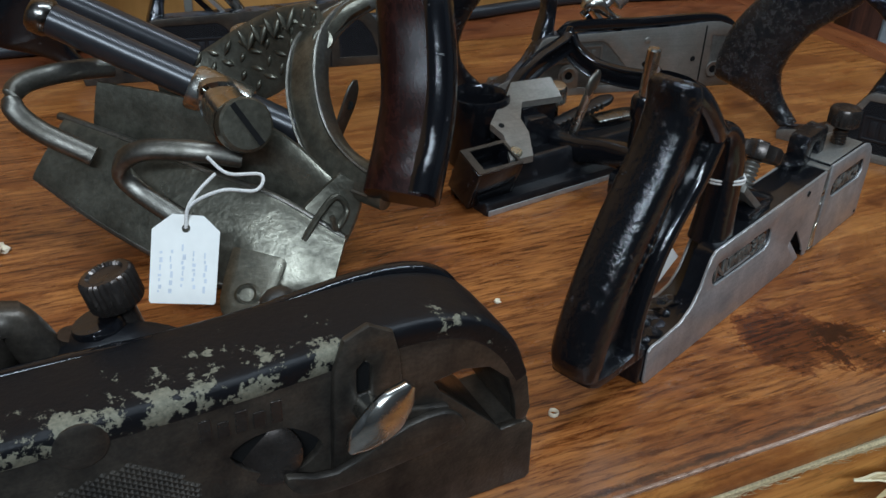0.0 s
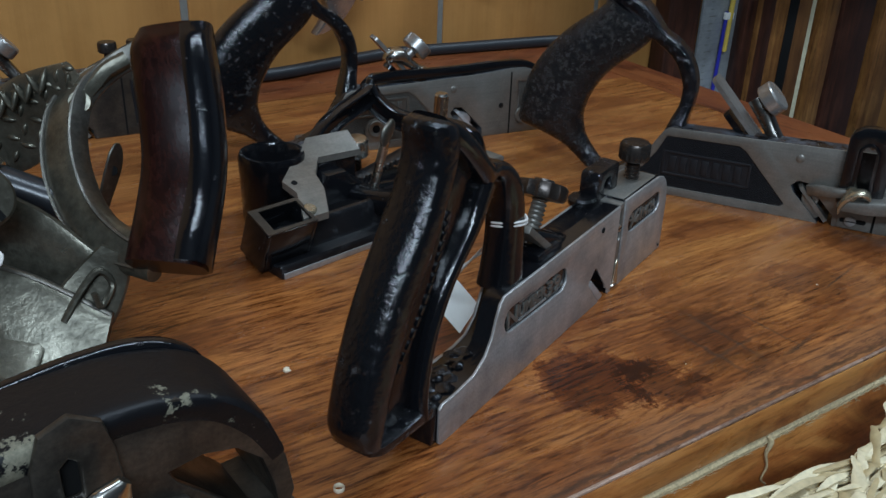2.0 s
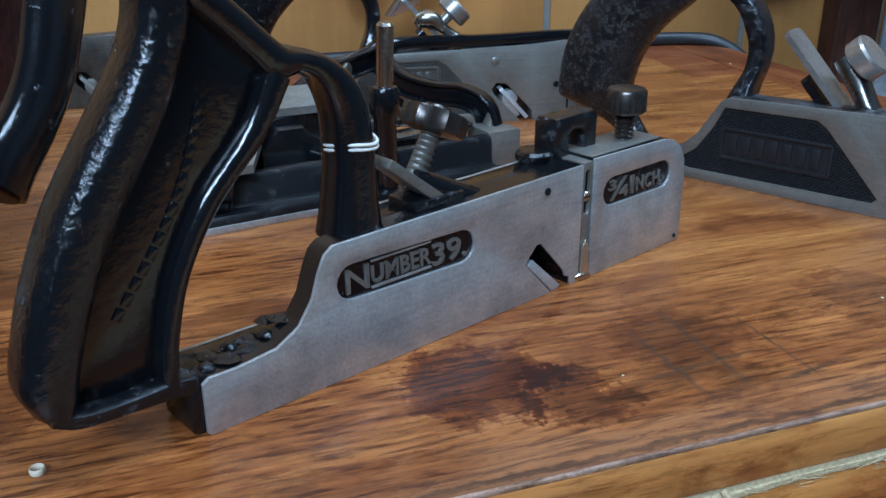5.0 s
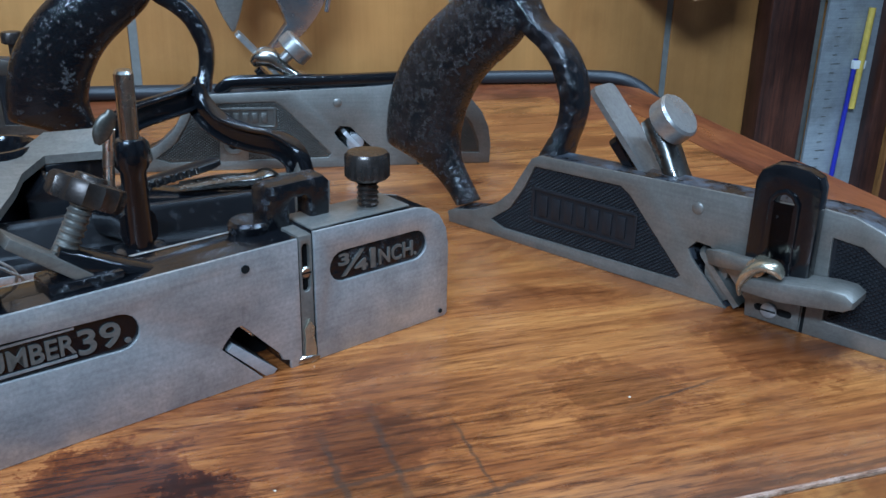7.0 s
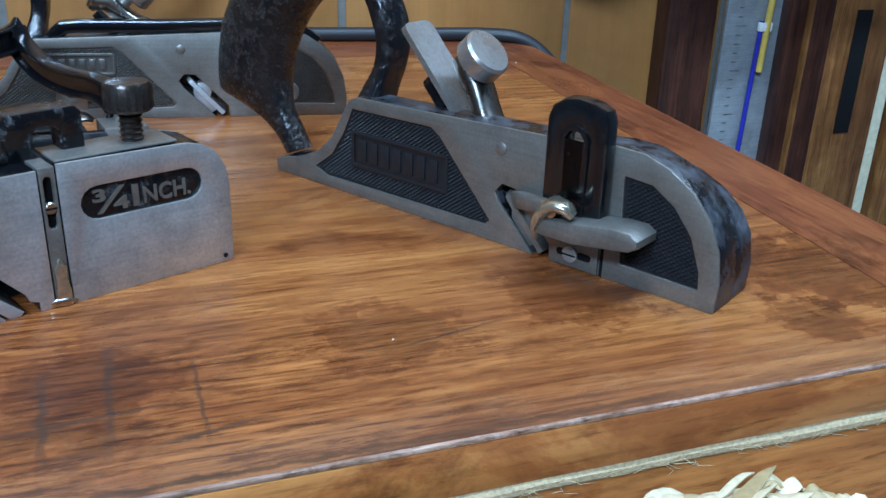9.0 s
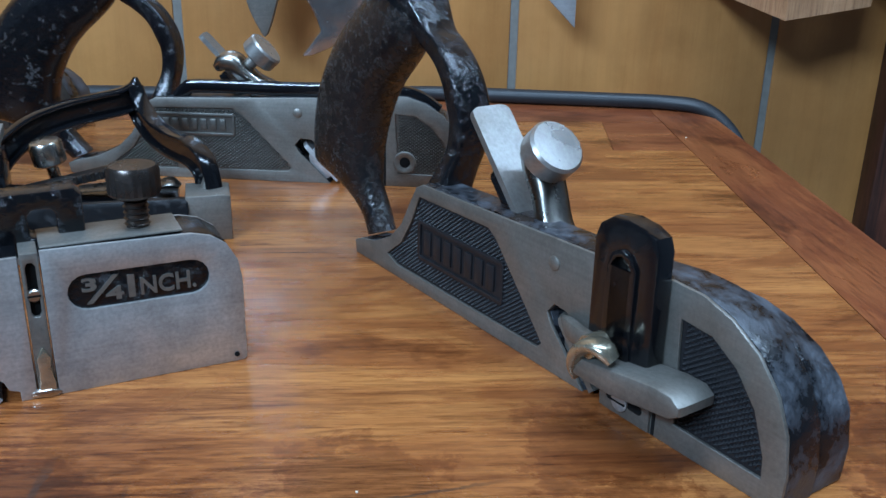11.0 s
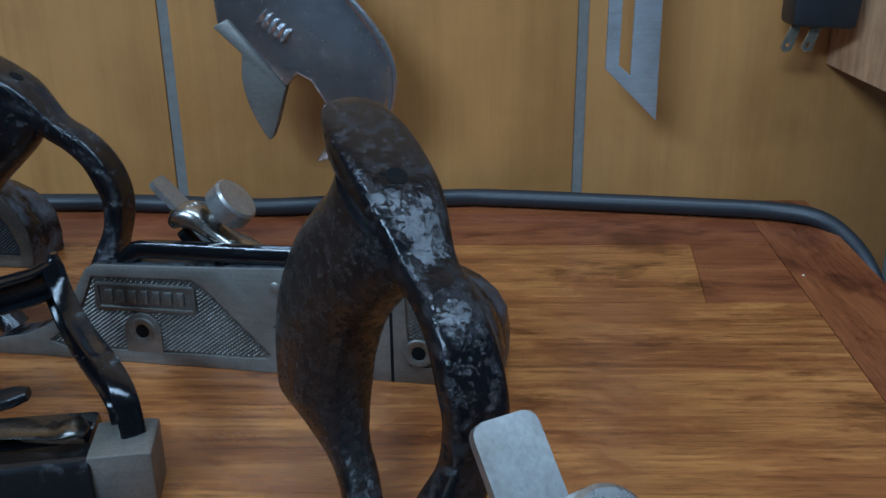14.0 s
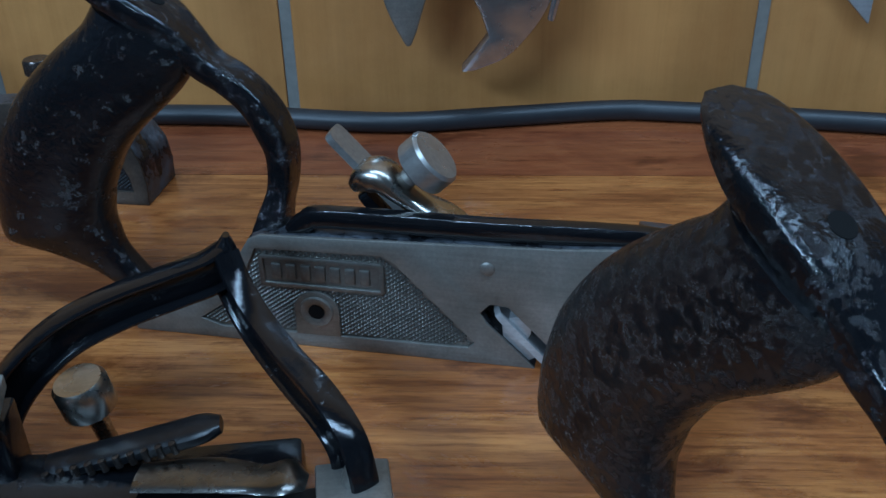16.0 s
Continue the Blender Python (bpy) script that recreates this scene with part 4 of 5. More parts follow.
bow = [(32, 95.5, 31, 86.5, 6.6), (38, 93.6, 37, 87.4, 6.2), (47, 90.4, 43, 84.2, 6.2), (55, 83.4, 46.4, 77, 6.4), (59.4, 72, 47.6, 69.4, 6.6), (60.8, 60, 47.4, 59, 6.8), (61.2, 49, 46, 48.5, 7.2), (62, 40, 44.4, 40, 8)]
part("bow", loft(bow, hc, 5, 22, 3.0), M_JAP, handle, "bow joining handle and body")
foot = [(-36, 21, -36, 17, 8.2), (-29, 18.8, -30, 14.6, 8.8), (-18, 18, -18, 13.6, 8.6), (-6, 18.6, -6, 12.6, 8.4), (0, 17.5, 0, 11, 8)]
part("foot", loft(foot, hc, 4, 16, 5), M_JAP_W, handle, "worn black foot of the handle")
for i in range(9):
    lump = lathe([(0.5, 0), (2.6 + i % 3, 0.4), (1.8, 1.6), (0.4, 2.0)], (4 + i * 3.2, 5 + (i * 5) % 9, 16.2 + (0 if i < 6 else (i - 5) * 1.4)), (0.1, 0.1, 1), 7)
    part("casting_lump", lump, M_JAP_W, dado, "", 60)
part("heel_block", prism([(-3, 1), (4, 0.3), (4, 15), (-3, 13)], 1.5, 17.5, [], 0.5), M_JAP, dado)
for i in range(15):
    u = i / 14
    x, z = -16 + 25 * u + 4 * math.sin(u * 3), 38 + 45 * u
    a = math.atan2(45, 25 + 4)
    b = box(-1.1, 1.1, hc - 4.1, hc - 3.2, -1.6, 1.6, 0.2)
    part("cast_mark", b, M_JAP, handle, "", 35, pose(x * S, 0, z * S, 0, -math.degrees(a) + 90, 0))
part("string", sweep([(55 + 7.2 * math.cos(a), hc + 7.6 * math.sin(a), 64 + 0.6 * math.sin(2 * a) + 1.3 * a / 6.3, 0.5, 0.5) for a in [i * math.pi / 7 for i in range(29)]], 2, 6, 2, (0, 0, 1)), M_STRING, dado, "white string tied round the bow")
# knurled parts of the dado plane
part("depth_knob", lathe([(3.3, -13), (3.1, 0), (6.6, 0.2), (7.4, 1), (7.4, 7.6), (6.4, 8.8), (1, 9.2)], (176, hc, 53.4), (0, 0, 1), 40, 0.5, None, (0.6, 8.6)), M_KNURL, dado, "browned knurled depth screw")
for i in range(5):
    part("thread", lathe([(3.0, 0), (3.7, 0.6), (3.0, 1.2)], (176, hc, 44.5 + i * 1.7), (0, 0, 1), 18), M_KNURL, dado)
yoke = prism([(139, 41), (139, 54.5), (140.5, 56.5), (160, 57), (162, 55), (162, 41)], 10.5, 19.5, [[(147.5, 43.5), (147.5, 50), (149, 51.5), (153.5, 51.5), (155, 50), (155, 43.5)]], 0.9)
part("stop_plate", yoke, M_JAP_W, dado, "black slotted stop plate")
part("stop_boss", lathe([(6, 0), (6.6, 1), (6.6, 3), (5.6, 4)], (136, 16, 42), (0, 0, 1), 24), M_JAP_W, dado)
ax = Vector((0.46, 0.06, 0.88)).normalized()
wheel = part("adjusting_nut", lathe([(4, -1), (9.5, -0.6), (10.4, 0.4), (10.4, 4.6), (9.4, 5.6), (4.5, 6), (4, 7), (1, 7)], (86.4, 12, 63), ax, 28, 1.1, None, (-0.2, 5)), M_KNURL, dado, "knurled adjusting nut, browned")
for i in range(9):
    p = Vector((86.4, 12, 63)) - ax * (2 + i * 1.9)
    part("thread", lathe([(2.7, 0), (3.4, 0.7), (2.7, 1.4)], p, ax, 16), M_STEEL_D, wheel)
part("lever", sweep([(76.5, 11, 50, 3.4, 4), (82, 10.5, 46.8, 4.4, 5), (92, 10, 43, 3.6, 5.5), (101, 10, 40, 2.6, 5)], 4, 14, 3), M_JAP, dado, "black iron lever")
part("thread_stem", rod((85.5, 12, 61), (77, 12, 46), 2.9, 14), M_STEEL_D, dado)
part("cutter", prism([(63.5, 57.2), (65.2, 59.6), (90.5, 40.2), (86, 39.5)], 4, 15, [], 0.4), M_STEEL_D, dado, "steel cutter bar")
part("bed_block", box(72, 92, 3, 16, 40, 45, 1), M_JAP_W, dado)
# price tag tied to the handle
down = Vector((10.5, -6, -15.2)).normalized()
wide = Vector((-9, -6, -9.5))
wide = (wide - down * wide.dot(down)).normalized()
flat = wide.cross(down)
lean = Matrix((wide, flat, -down)).transposed().to_4x4()
lean.translation = Vector((-0.1395, -0.0105, 0.0232))
tag = thing("price_tag", lean, "blank white card tag on a string behind the handle", "tag")
part("card", prism([(-3, -19), (13, -19), (13, -2), (10, 0.5), (0, 0.5), (-3, -2)], 0, 0.5, [arc(4, -2.5, 1.3, 0, 360, 12)[:-1]], 0), M_PAPER, tag, "", 0)
loop = [(-142, -14, 22), (-138, -16, 30), (-131, -20, 37), (-134, -32, 46), (-142, -42, 58), (-138, -36, 52), (-132, -22, 40), (-139, -16, 28), (-142, -13.5, 22)]
part("string", sweep([(*q, 0.45, 0.45) for q in loop], 4, 6), M_STRING, tag, "", 35, tag.matrix_basis.inverted())

# ---- things on the wall ----
wrench = thing("adjustable_wrench", pose(0, 0.366, 0, 0, 0, 0), "chromed adjustable wrench hanging jaw down on the wall", "wrench")
fixed = [(-58, 110), (-45, 96), (-24, 76), (-18, 83), (-11, 79), (-2, 64), (2, 52), (-11, 35), (-4, 36), (10, 42), (20, 52), (28, 64), (32, 77), (31, 92), (24, 106), (10, 125), (-8, 150), (-20, 190), (-50, 178), (-60, 140)]
part("fixed_jaw", prism([tuple(q) for q in curve2(fixed[8:16], 3)] + fixed[16:] + fixed[:8], 0, 12, [], 1.6), M_CHROME, wrench, "polished chrome head")
part("shaft", prism([(-20, 186), (-52, 174), (-110, 330), (-82, 340)], 1.5, 10.5, [], 2.5), M_CHROME, wrench)
mv = curve2([(-24, 76), (-33, 49), (-38, 53), (-44, 66), (-47, 80), (-46, 94)], 3)
part("movable_jaw", prism([tuple(q) for q in mv] + [(-60, 108), (-52, 112)], -1.5, 11, [], 1.0), M_STEEL_D, wrench, "dull movable jaw")
part("worm", lathe([(4, -9), (6, -8), (4.5, -6), (6, -4), (4.5, -2), (6, 0), (4.5, 2), (6, 4), (4.5, 6), (6, 8), (4, 9)], (-28, 3, 108), (0.75, 0, -0.65), 20), M_CHROME, wrench)
part("rim", sweep([(30, 0, 60, 1.6, 1.6), (33, -0.5, 77, 2.2, 2), (31, -0.5, 92, 2.4, 2.4), (23, -0.5, 107, 2.4, 2.4), (8, -0.5, 126, 2.4, 2.4)], 4, 10), M_CHROME, wrench)
part("hook", rod((-96, 5, 325), (-96, 45, 328), 3), M_STEEL_D, wrench)

gauge = thing("angle_gauge", pose(0.002, 0.374, 0.003, 0, 0, 0), "grey steel angle gauge hanging on the panelling", "gauge")
part("blade", prism([(143.5, 80), (172, 52), (170, 240), (160, 250), (144, 240)], 0, 3.2, [[(150.5, 82), (157, 76.5), (157.5, 200), (154, 203), (151, 200)]], 0.4), M_GREYSTEEL, gauge)
part("hook", rod((155, -3, 235), (155, 37, 237), 2.5), M_STEEL_D, gauge)

plug = thing("electric_plug", pose(0.002, 0.378, 0.006, 0, 0, 0), "black electric plug with brass prongs hanging on its cord", "plug")
part("plug_body", prism([(240, 98), (274, 96), (276, 118), (268, 134), (248, 136), (240, 120)], -2, 20, [], 3), M_RUBBER, plug)
for x in (241, 252):
    part("prong", prism([(x + 1.5, 98), (x - 3.5, 86), (x - 1, 83.5), (x + 2.6, 84.5), (x + 7, 98)], 6, 7.6, [arc(x + 0.3, 87.5, 1.1, 0, 360, 10)[:-1]], 0.2), M_BRASSY, plug, "brass prong")
part("cord", sweep([(258, 9, 134, 3.5, 3.5), (257, 12, 170, 3.5, 3.5), (262, 20, 230, 3.5, 3.5), (270, 30, 300, 3.5, 3.5)], 4, 10), M_RUBBER, plug)

block = thing("wood_block", pose(0, 0, 0, 0, 0, 0), "pale rough-sawn wooden block fixed to the wall", "block")
bm = bmesh.new()
vs = [bm.verts.new(Vector(q) * S) for q in ((275, 409, 79.5), (301, 330, 66.5), (368, 352, 74), (350, 409, 86), (275, 409, 190), (301, 330, 190), (368, 352, 190), (350, 409, 190))]
for f in ((0, 1, 2, 3), (4, 7, 6, 5), (0, 4, 5, 1), (1, 5, 6, 2), (2, 6, 7, 3), (3, 7, 4, 0)):
    bm.faces.new([vs[i] for i in f])
bevel_sharp(bm, 1.0)
part("timber", bm, M_PALE, block)
ledge = thing("wall_shelf", pose(0, 0, 0), "dark brown wooden ledge high on the panelling", "shelf")
part("board", box(372, 900, 330, 409, 108, 126, 1.5), M_DARKWOOD, ledge)
part("bracket", box(880, 895, 345, 409, 40, 107.8, 1), M_DARKWOOD, ledge)

# ---- things that lean on the wall beyond the bench end ----
rack = thing("door_post", pose(0, 0, 0), "dark brown scuffed wooden post against the wall", "post")
part("post", box(413, 462, 386, 408, -900, 900, 3), M_DARKWOOD, rack)


def leaning(name, x0, x1, y0, y1, z0, z1, material, label, category, tilt=0.0):
    t = thing(name, pose((x0 + x1) / 2 * S, (y0 + y1) / 2 * S, z0 * S, 0, tilt, 0), label, category)
    hw, hd = (x1 - x0) / 2, (y1 - y0) / 2
    part("bar", box(-hw, hw, -hd, hd, 0, z1 - z0, 0.8), material, t)
    return t


rule = leaning("steel_rule", 471, 531, 398, 402, -900, 240, M_GREYSTEEL, "broad grey steel rule standing against the wall", "rule", 0.6)
for i in range(44):
    h = 5 + (5 if i % 5 == 0 else 0)
    part("graduation", box(-30 + 12, -30 + 12 + h, -2.3, -2.05, 700 + i * 8, 700.7 + i * 8, 0), M_STEEL_D, rule, "", 0)
lv = leaning("spirit_level", 552, 645, 380, 405, -900, 330, M_TAN, "old wooden spirit level with dark openings, standing upright", "spirit level", 0.4)
part("vial_window", box(-6, 26, -13.2, -12.7, 930, 1010, 1), M_VOID, lv, "dark round vial window")
for z in (945, 960, 982):
    part("vial_band", box(-3, 23, -14.2, -13.3, z, z + 5, 0.5), M_STEEL, lv, "dull metal band")
part("slot", box(2, 20, -13.2, -12.7, 800, 915, 1), M_VOID, lv, "dark slot")
part("edge_strip", box(-46, -24, -13.3, -12.8, 500, 1230, 0.4), M_DARKWOOD, lv)
leaning("batten", 533, 550, 384, 400, -900, 330, M_DARKWOOD, "dark brown wooden batten against the wall", "batten", 0.3)
leaning("strip", 647, 668, 388, 404, -900, 350, M_CREAM, "cream painted wooden strip against the wall", "strip", 0.2)
leaning("yardstick", 676, 706, 384, 404, -900, 350, M_TAN, "tan wooden yardstick against the wall", "yardstick", 0.6)
leaning("board", 716, 784, 384, 406, -900, 330, M_DARKWOOD, "dark stained board against the wall", "board", 0.5)
leaning("batten", 800, 850, 384, 406, -900, 300, M_TAN, "tan wooden batten against the wall", "batten", 1.0)
pen = thing("pen", pose(0.511, 0.394, -0.2, 0, 1.6, 0), "blue and yellow plastic tube hanging on the rule", "tube")
part("blue_tube", rod((-3, 0, 0), (-1, 0, 205), 2.2), M_BLUE, pen)
part("clear_tube", rod((4, -1, 160), (5, -1, 250), 3.0), M_YELLOW, pen)
part("clip", box(-4, 9, -3, 2, 196, 204, 1), M_PAPER, pen, "white clip")
saw = thing("hand_saw", pose(0.62, 0.19, -0.26, 0, 0, 0), "grey steel saw blade leaning beyond the bench end", "saw")
part("blade", prism([(-60, 180), (200, 420), (330, 420), (330, 180), (40, 60)], 0, 1.2, [], 0.2), M_GREYSTEEL, saw)
part("saw_stand", box(60, 300, -20, 22, -640, 62, 3), M_DARKWOOD, saw)

# raffia heaped on a stool in front of the bench
stool = thing("stool", pose(-0.02, -0.30, -0.9), "plain wooden stool in front of the bench", "stool")
part("seat", box(-240, 240, -130, 150, 805, 830, 4), M_FRONT, stool)
for x in (-215, 180):
    for y in (-115, 100):
        part("leg", box(x, x + 32, y, y + 32, 0, 804.7, 2), M_FRONT, stool)
strands = bmesh.new()
rnd = random.Random(4)


def braid(path, width, bm):
    """Three flat straw strands loosely plaited along a line."""
    line = curve2(path, 9)
    for ph in range(3):
        pts, wob = [], rnd.uniform(0.42, 0.62)
        for i, q in enumerate(line):
            a = i * wob + ph * 2 * math.pi / 3
            d = (line[min(i + 1, len(line) - 1)] - line[max(i - 1, 0)]).normalized()
            sd = Vector((-d.y, d.x, 0)).normalized()
            end = min(1.0, i / 6 + 0.08, (len(line) - 1 - i) / 6 + 0.08)
            p = q + sd * (width * math.sin(a) * end * rnd.uniform(0.7, 1.2)) + Vector((0, 0, 1.7 * math.sin(2 * a) * end + rnd.uniform(-0.8, 0.8)))
            pts.append((*p, 0.5, 2.3 * end * rnd.uniform(0.55, 1.25)))
        sweep(pts, 2, 8, 2.2, (0.2, 1, 0.3 * math.sin(ph * 2)), bm)


def blade(x, y, z, a, ln, wd, bm):
    """A pointed dry leaf, bowed along its length."""
    lift = rnd.uniform(3, 9)
    sweep([(x + ln * u * math.cos(a), y + ln * u * math.sin(a), z + lift * (0.25 - u * u) + rnd.uniform(-0.8, 0.8), 0.45, 0.15 + wd * (0.25 - u * u) * 4) for u in (-0.5, -0.3, -0.1, 0.1, 0.3, 0.5)], 2, 6, 2, (0.2, 1, rnd.uniform(-0.5, 0.5)), bm)


for k in range(3):
    braid([(-130 + k * 11, -131 - k * 11, -20 - k), (-92 + k * 6, -143 - k * 11, -20 - k * 0.7), (-62 + k * 4, -153 - k * 11, -19), (-20, -158 - k * 11, -18), (30, -156 - k * 11, -20), (80, -152 - k * 10, -22)], 3.2, strands)
for k in range(3):
    braid([(-86 + k * 11, -171 - k * 7, -22), (-58 + k * 11, -158 - k * 7, -16), (-30 + k * 11, -148 - k * 7, -12), (2 + k * 10, -140 - k * 6, -13), (40 + k * 8, -138 - k * 5, -17), (84 + k * 7, -134 - k * 5, -20), (118 + k * 6, -137 - k * 5, -21), (136 + k * 5, -142 - k * 4, -25)], 3.2, strands)
for i in range(70):
    u = rnd.random()
    blade(-128 + 110 * u + rnd.uniform(-6, 6), -134 - 18 * u - 40 * rnd.random() ** 1.5, -17 - 3 * rnd.random(), rnd.uniform(-0.45, 0.1), rnd.uniform(20, 46), rnd.uniform(1.2, 2.6), strands)
for i in range(60):
    u = rnd.random()
    blade(-70 + 190 * u, -158 + 22 * min(1.0, u * 2.2) - 26 * rnd.random(), -16 - 5 * rnd.random(), rnd.uniform(-0.1, 0.75), rnd.uniform(20, 44), rnd.uniform(1.2, 2.6), strands)
for i in range(260):
    x, y = rnd.uniform(-150, 130), rnd.uniform(-240, -142)
    blade(x, y, -27 - max(0, (-110 - x)) * 0.3 - max(0, x - 95) * 0.3 - max(0, -142 - y) * 0.18 - 18 * rnd.random() ** 2.2, rnd.uniform(-0.5, 0.4), rnd.uniform(24, 52), rnd.uniform(1.5, 2.6), strands)
tagged(part("raffia", strands, M_RAFFIA, None, "", 60), "pale plaited raffia straw heaped in front of the bench", "raffia", kind="stuff")

# ---- heavy black plane with peeling paint ----
dk = thing("shoulder_plane", pose(-0.249, -0.1015, 0, 0, 0, 3), "dark iron plane with peeling black paint and beaked nose", "hand plane")
TOPL = [(-250, 62), (-190, 67), (-135, 67.5), (-94, 67), (-68, 70), (-50, 72), (-34, 71.5), (-22, 66), (-12, 55), (-6, 42), (-4, 30), (-5.5, 25.6), (-9, 26.5), (-10, 34), (-13, 44), (-20, 50.5), (-29, 52.5), (-38, 51), (-36, 47), (-16, 27), (-14, 24.5), (-5, 25), (-2, 22), (-1.5, 1.5), (-3, 0), (-250, 0)]
inlet = [tuple(q) for q in curve2([(-97, 46), (-90, 50.5), (-80, 49.5), (-72, 41), (-80, 34.5), (-90, 38)], 3, True)]
part("side_plate", prism(TOPL, 0, 3, [inlet], 0.5), M_BROWNIRON, dk, "dark brown iron side")
part("body", prism([(q[0], q[1] - 0.5 if q[1] > 50 else q[1]) for q in TOPL], 3, 28, [], 0.8), M_BROWNIRON, dk)
part("top_rim", sweep([(-250, 15, 60, 4.5, 15.5), (-190, 15, 64.5, 4.5, 15.5), (-135, 15, 65.5, 4.5, 15.5), (-94, 15, 66, 4.5, 15.5), (-62, 15, 68.5, 4.5, 15.5), (-42, 15, 69, 4.5, 15.5), (-26, 15, 65, 4.5, 15.5), (-15, 15, 55.5, 4.2, 15.5), (-8.5, 15, 43, 3.2, 15.2)], 5, 24, 5), M_JAP_PEEL, dk, "rounded top with flaking black paint")
part("ridge", sweep([(x, 27.5, z + 0.6, 2.2, 2.6) for x, z in TOPL[:8]] + [(-13, 27, 54, 2, 2.4)], 4, 12, 2.2), M_JAP, dk, "dark raised ridge")
boss = [(-70, 30), (-69, 66), (-66, 75), (-59, 78), (-52, 74), (-50, 66), (-48, 46), (-34, 43), (-33, 33), (-66, 29)]
part("slide_plate", prism(boss, -2.6, 0.2, [[(-62.5, 56), (-62.5, 65), (-60.5, 67), (-58.5, 65), (-58.5, 56)]], 1.0), M_BROWNIRON, dk, "raised sliding plate")
part("slide_slot", box(-63, -58, -0.4, -0.05, 55, 67, 0), M_VOID, dk, "", 0)
arm = [(-84, 38), (-70, 34), (-48, 43), (-34, 42.5), (-32, 33), (-66, 28), (-80, 30)]
part("clamp_arm", prism([tuple(q) for q in curve2(arm, 3, True)], -5.5, -2.5, [], 1), M_BROWNIRON, dk, "brown iron clamp arm")
ws = rod((-60, -2, 52), (-60, -9, 52), 4)
part("wing_screw", sweep([(-68, -10, 46, 1.5, 1.8), (-65, -11, 49, 5, 2.4), (-60, -12, 54, 6.5, 2.8), (-55, -11.5, 59, 5.5, 2.4), (-51.5, -11, 63, 1.8, 1.8)], 5, 16, 2.2, (0, 1, 0), ws), M_NICKEL, dk, "bright wing screw")
part("inlet_floor", prism([tuple(q) for q in curve2([(-97, 46), (-90, 50.5), (-80, 49.5), (-72, 41), (-80, 34.5), (-90, 38)], 3, True)], 3.1 - 0.6, 3.05, [], 0), M_VOID, dk, "", 0)
part("cap_disc", lathe([(9, 0), (9, 1.6), (7.5, 2.6), (3, 2.8)], (-86, 3, 41), (-0.3, -1, 0.3), 24), M_KNURL, dk, "dull steel disc in the opening")
part("boss_plug", lathe([(6.4, 0), (6.4, 0.6), (5.4, 1.1)], (-131, 0.1, 63.5), (0, -1, 0), 24), M_BROWNIRON, dk)
part("checkering", checkering([(-160, 30), (-150, 50), (-120, 55), (-105, 42), (-100, 20), (-150, 15)], 0.05, 2.0, 0.9), M_BROWNIRON, dk, "coarse checkered patch", 0)
for i in range(5):
    part("mark", box(-104 + i * 4.6, -101 + i * 4.6, -0.35, 0.05, 53.5, 60.5 - (i % 2) * 2, 0.1), M_KNURL, dk, "", 0)
part("tab", sweep([(-76, 30, 60, 3, 4), (-73, 34, 66, 4.5, 4), (-69, 37, 65, 4, 4), (-66, 37, 60, 3, 4)], 4, 12), M_BROWNIRON, dk)
axk = Vector((-0.25, 0.1, 0.95)).normalized()
part("fence_screw", lathe([(3.6, -14), (3.6, 0), (6.8, 0.2), (7.6, 1.2), (7.6, 9), (6.8, 10), (5.4, 10.2), (4.8, 9.4), (0.6, 9.2)], (-113, 42, 73), axk, 56, 0.5, None, (0.8, 10.5)), M_KNURL, dk, "dark knurled thumb screw")
part("collar", lathe([(6.6, 0), (7.2, 1), (7.2, 6), (6.6, 7)], (-118, 40, 63.5), axk, 30), M_JAP, dk, "glossy black collar")
part("bracket", sweep([(-128, 40, 58, 6, 7), (-120, 38, 62, 7, 7), (-108, 34, 62, 6, 7), (-95, 28, 58, 5, 7)], 4, 14, 3), M_JAP_PEEL, dk)
part("post", rod((-128, 44, 46), (-126, 43, 66), 4), M_KNURL, dk)
part("handle_horn", sweep([(-155, 46, 40, 8, 6), (-146, 46, 62, 7, 6), (-142, 44, 74, 6, 6), (-136, 44, 66, 6, 6), (-130, 42, 52, 6, 6), (-122, 38, 40, 7, 6)], 4, 14), M_BROWNIRON, dk)
part("fence", box(-250, -90, 29, 60, 0, 40, 2), M_BROWNIRON, dk)

# ---- the low combination plane in the middle ----
mp = thing("fillister_plane", pose(-0.1911, 0.0836, 0, 0, 0, 10.6), "black and nickel moulding plane with an arched bow", "hand plane")
rail = [(-21, 0), (-21, 5), (-20, 6.5), (-18, 6.5), (-17, 5), (-10.5, 5.5), (-9.5, 7), (-9, 16.5), (-7.5, 18.5), (-5.5, 19), (-3.5, 17), (10, 14), (10, 0)]
bm = prism([(y, z) for y, z in rail], 0, 150, [], 0.6)
for v in bm.verts:
    v.co = Vector((v.co.y + 0.006, v.co.x, v.co.z))
part("rail", bm, M_JAP_SATIN, mp, "ridged glossy black rail")
part("rail_edge", box(7, 155, -21.6, -20.9, 0, 3, 0.2), M_STEEL, mp, "bare metal edge")
part("toe_block", prism([(155, 0), (173, 0), (173, 19), (170, 19.5), (155, 19.5)], -8, 12, [], 0.6), M_STEEL_D, mp, "bare iron toe block")
tilt = pose(0, -0.0205, 0.0238, 21, 0, 0)
hb = box(0, 2, 0, 18, -23, 0, 0.3)
box(26, 28, 0, 18, -23, 0, 0.3, hb)
box(2, 26, 0, 2, -23, 0, 0.3, hb)
box(2, 26, 16, 18, -23, 0, 0.3, hb)
part("heel_box", hb, M_JAP, mp, "open black box at the heel", 35, tilt)
rim = bmesh.new()
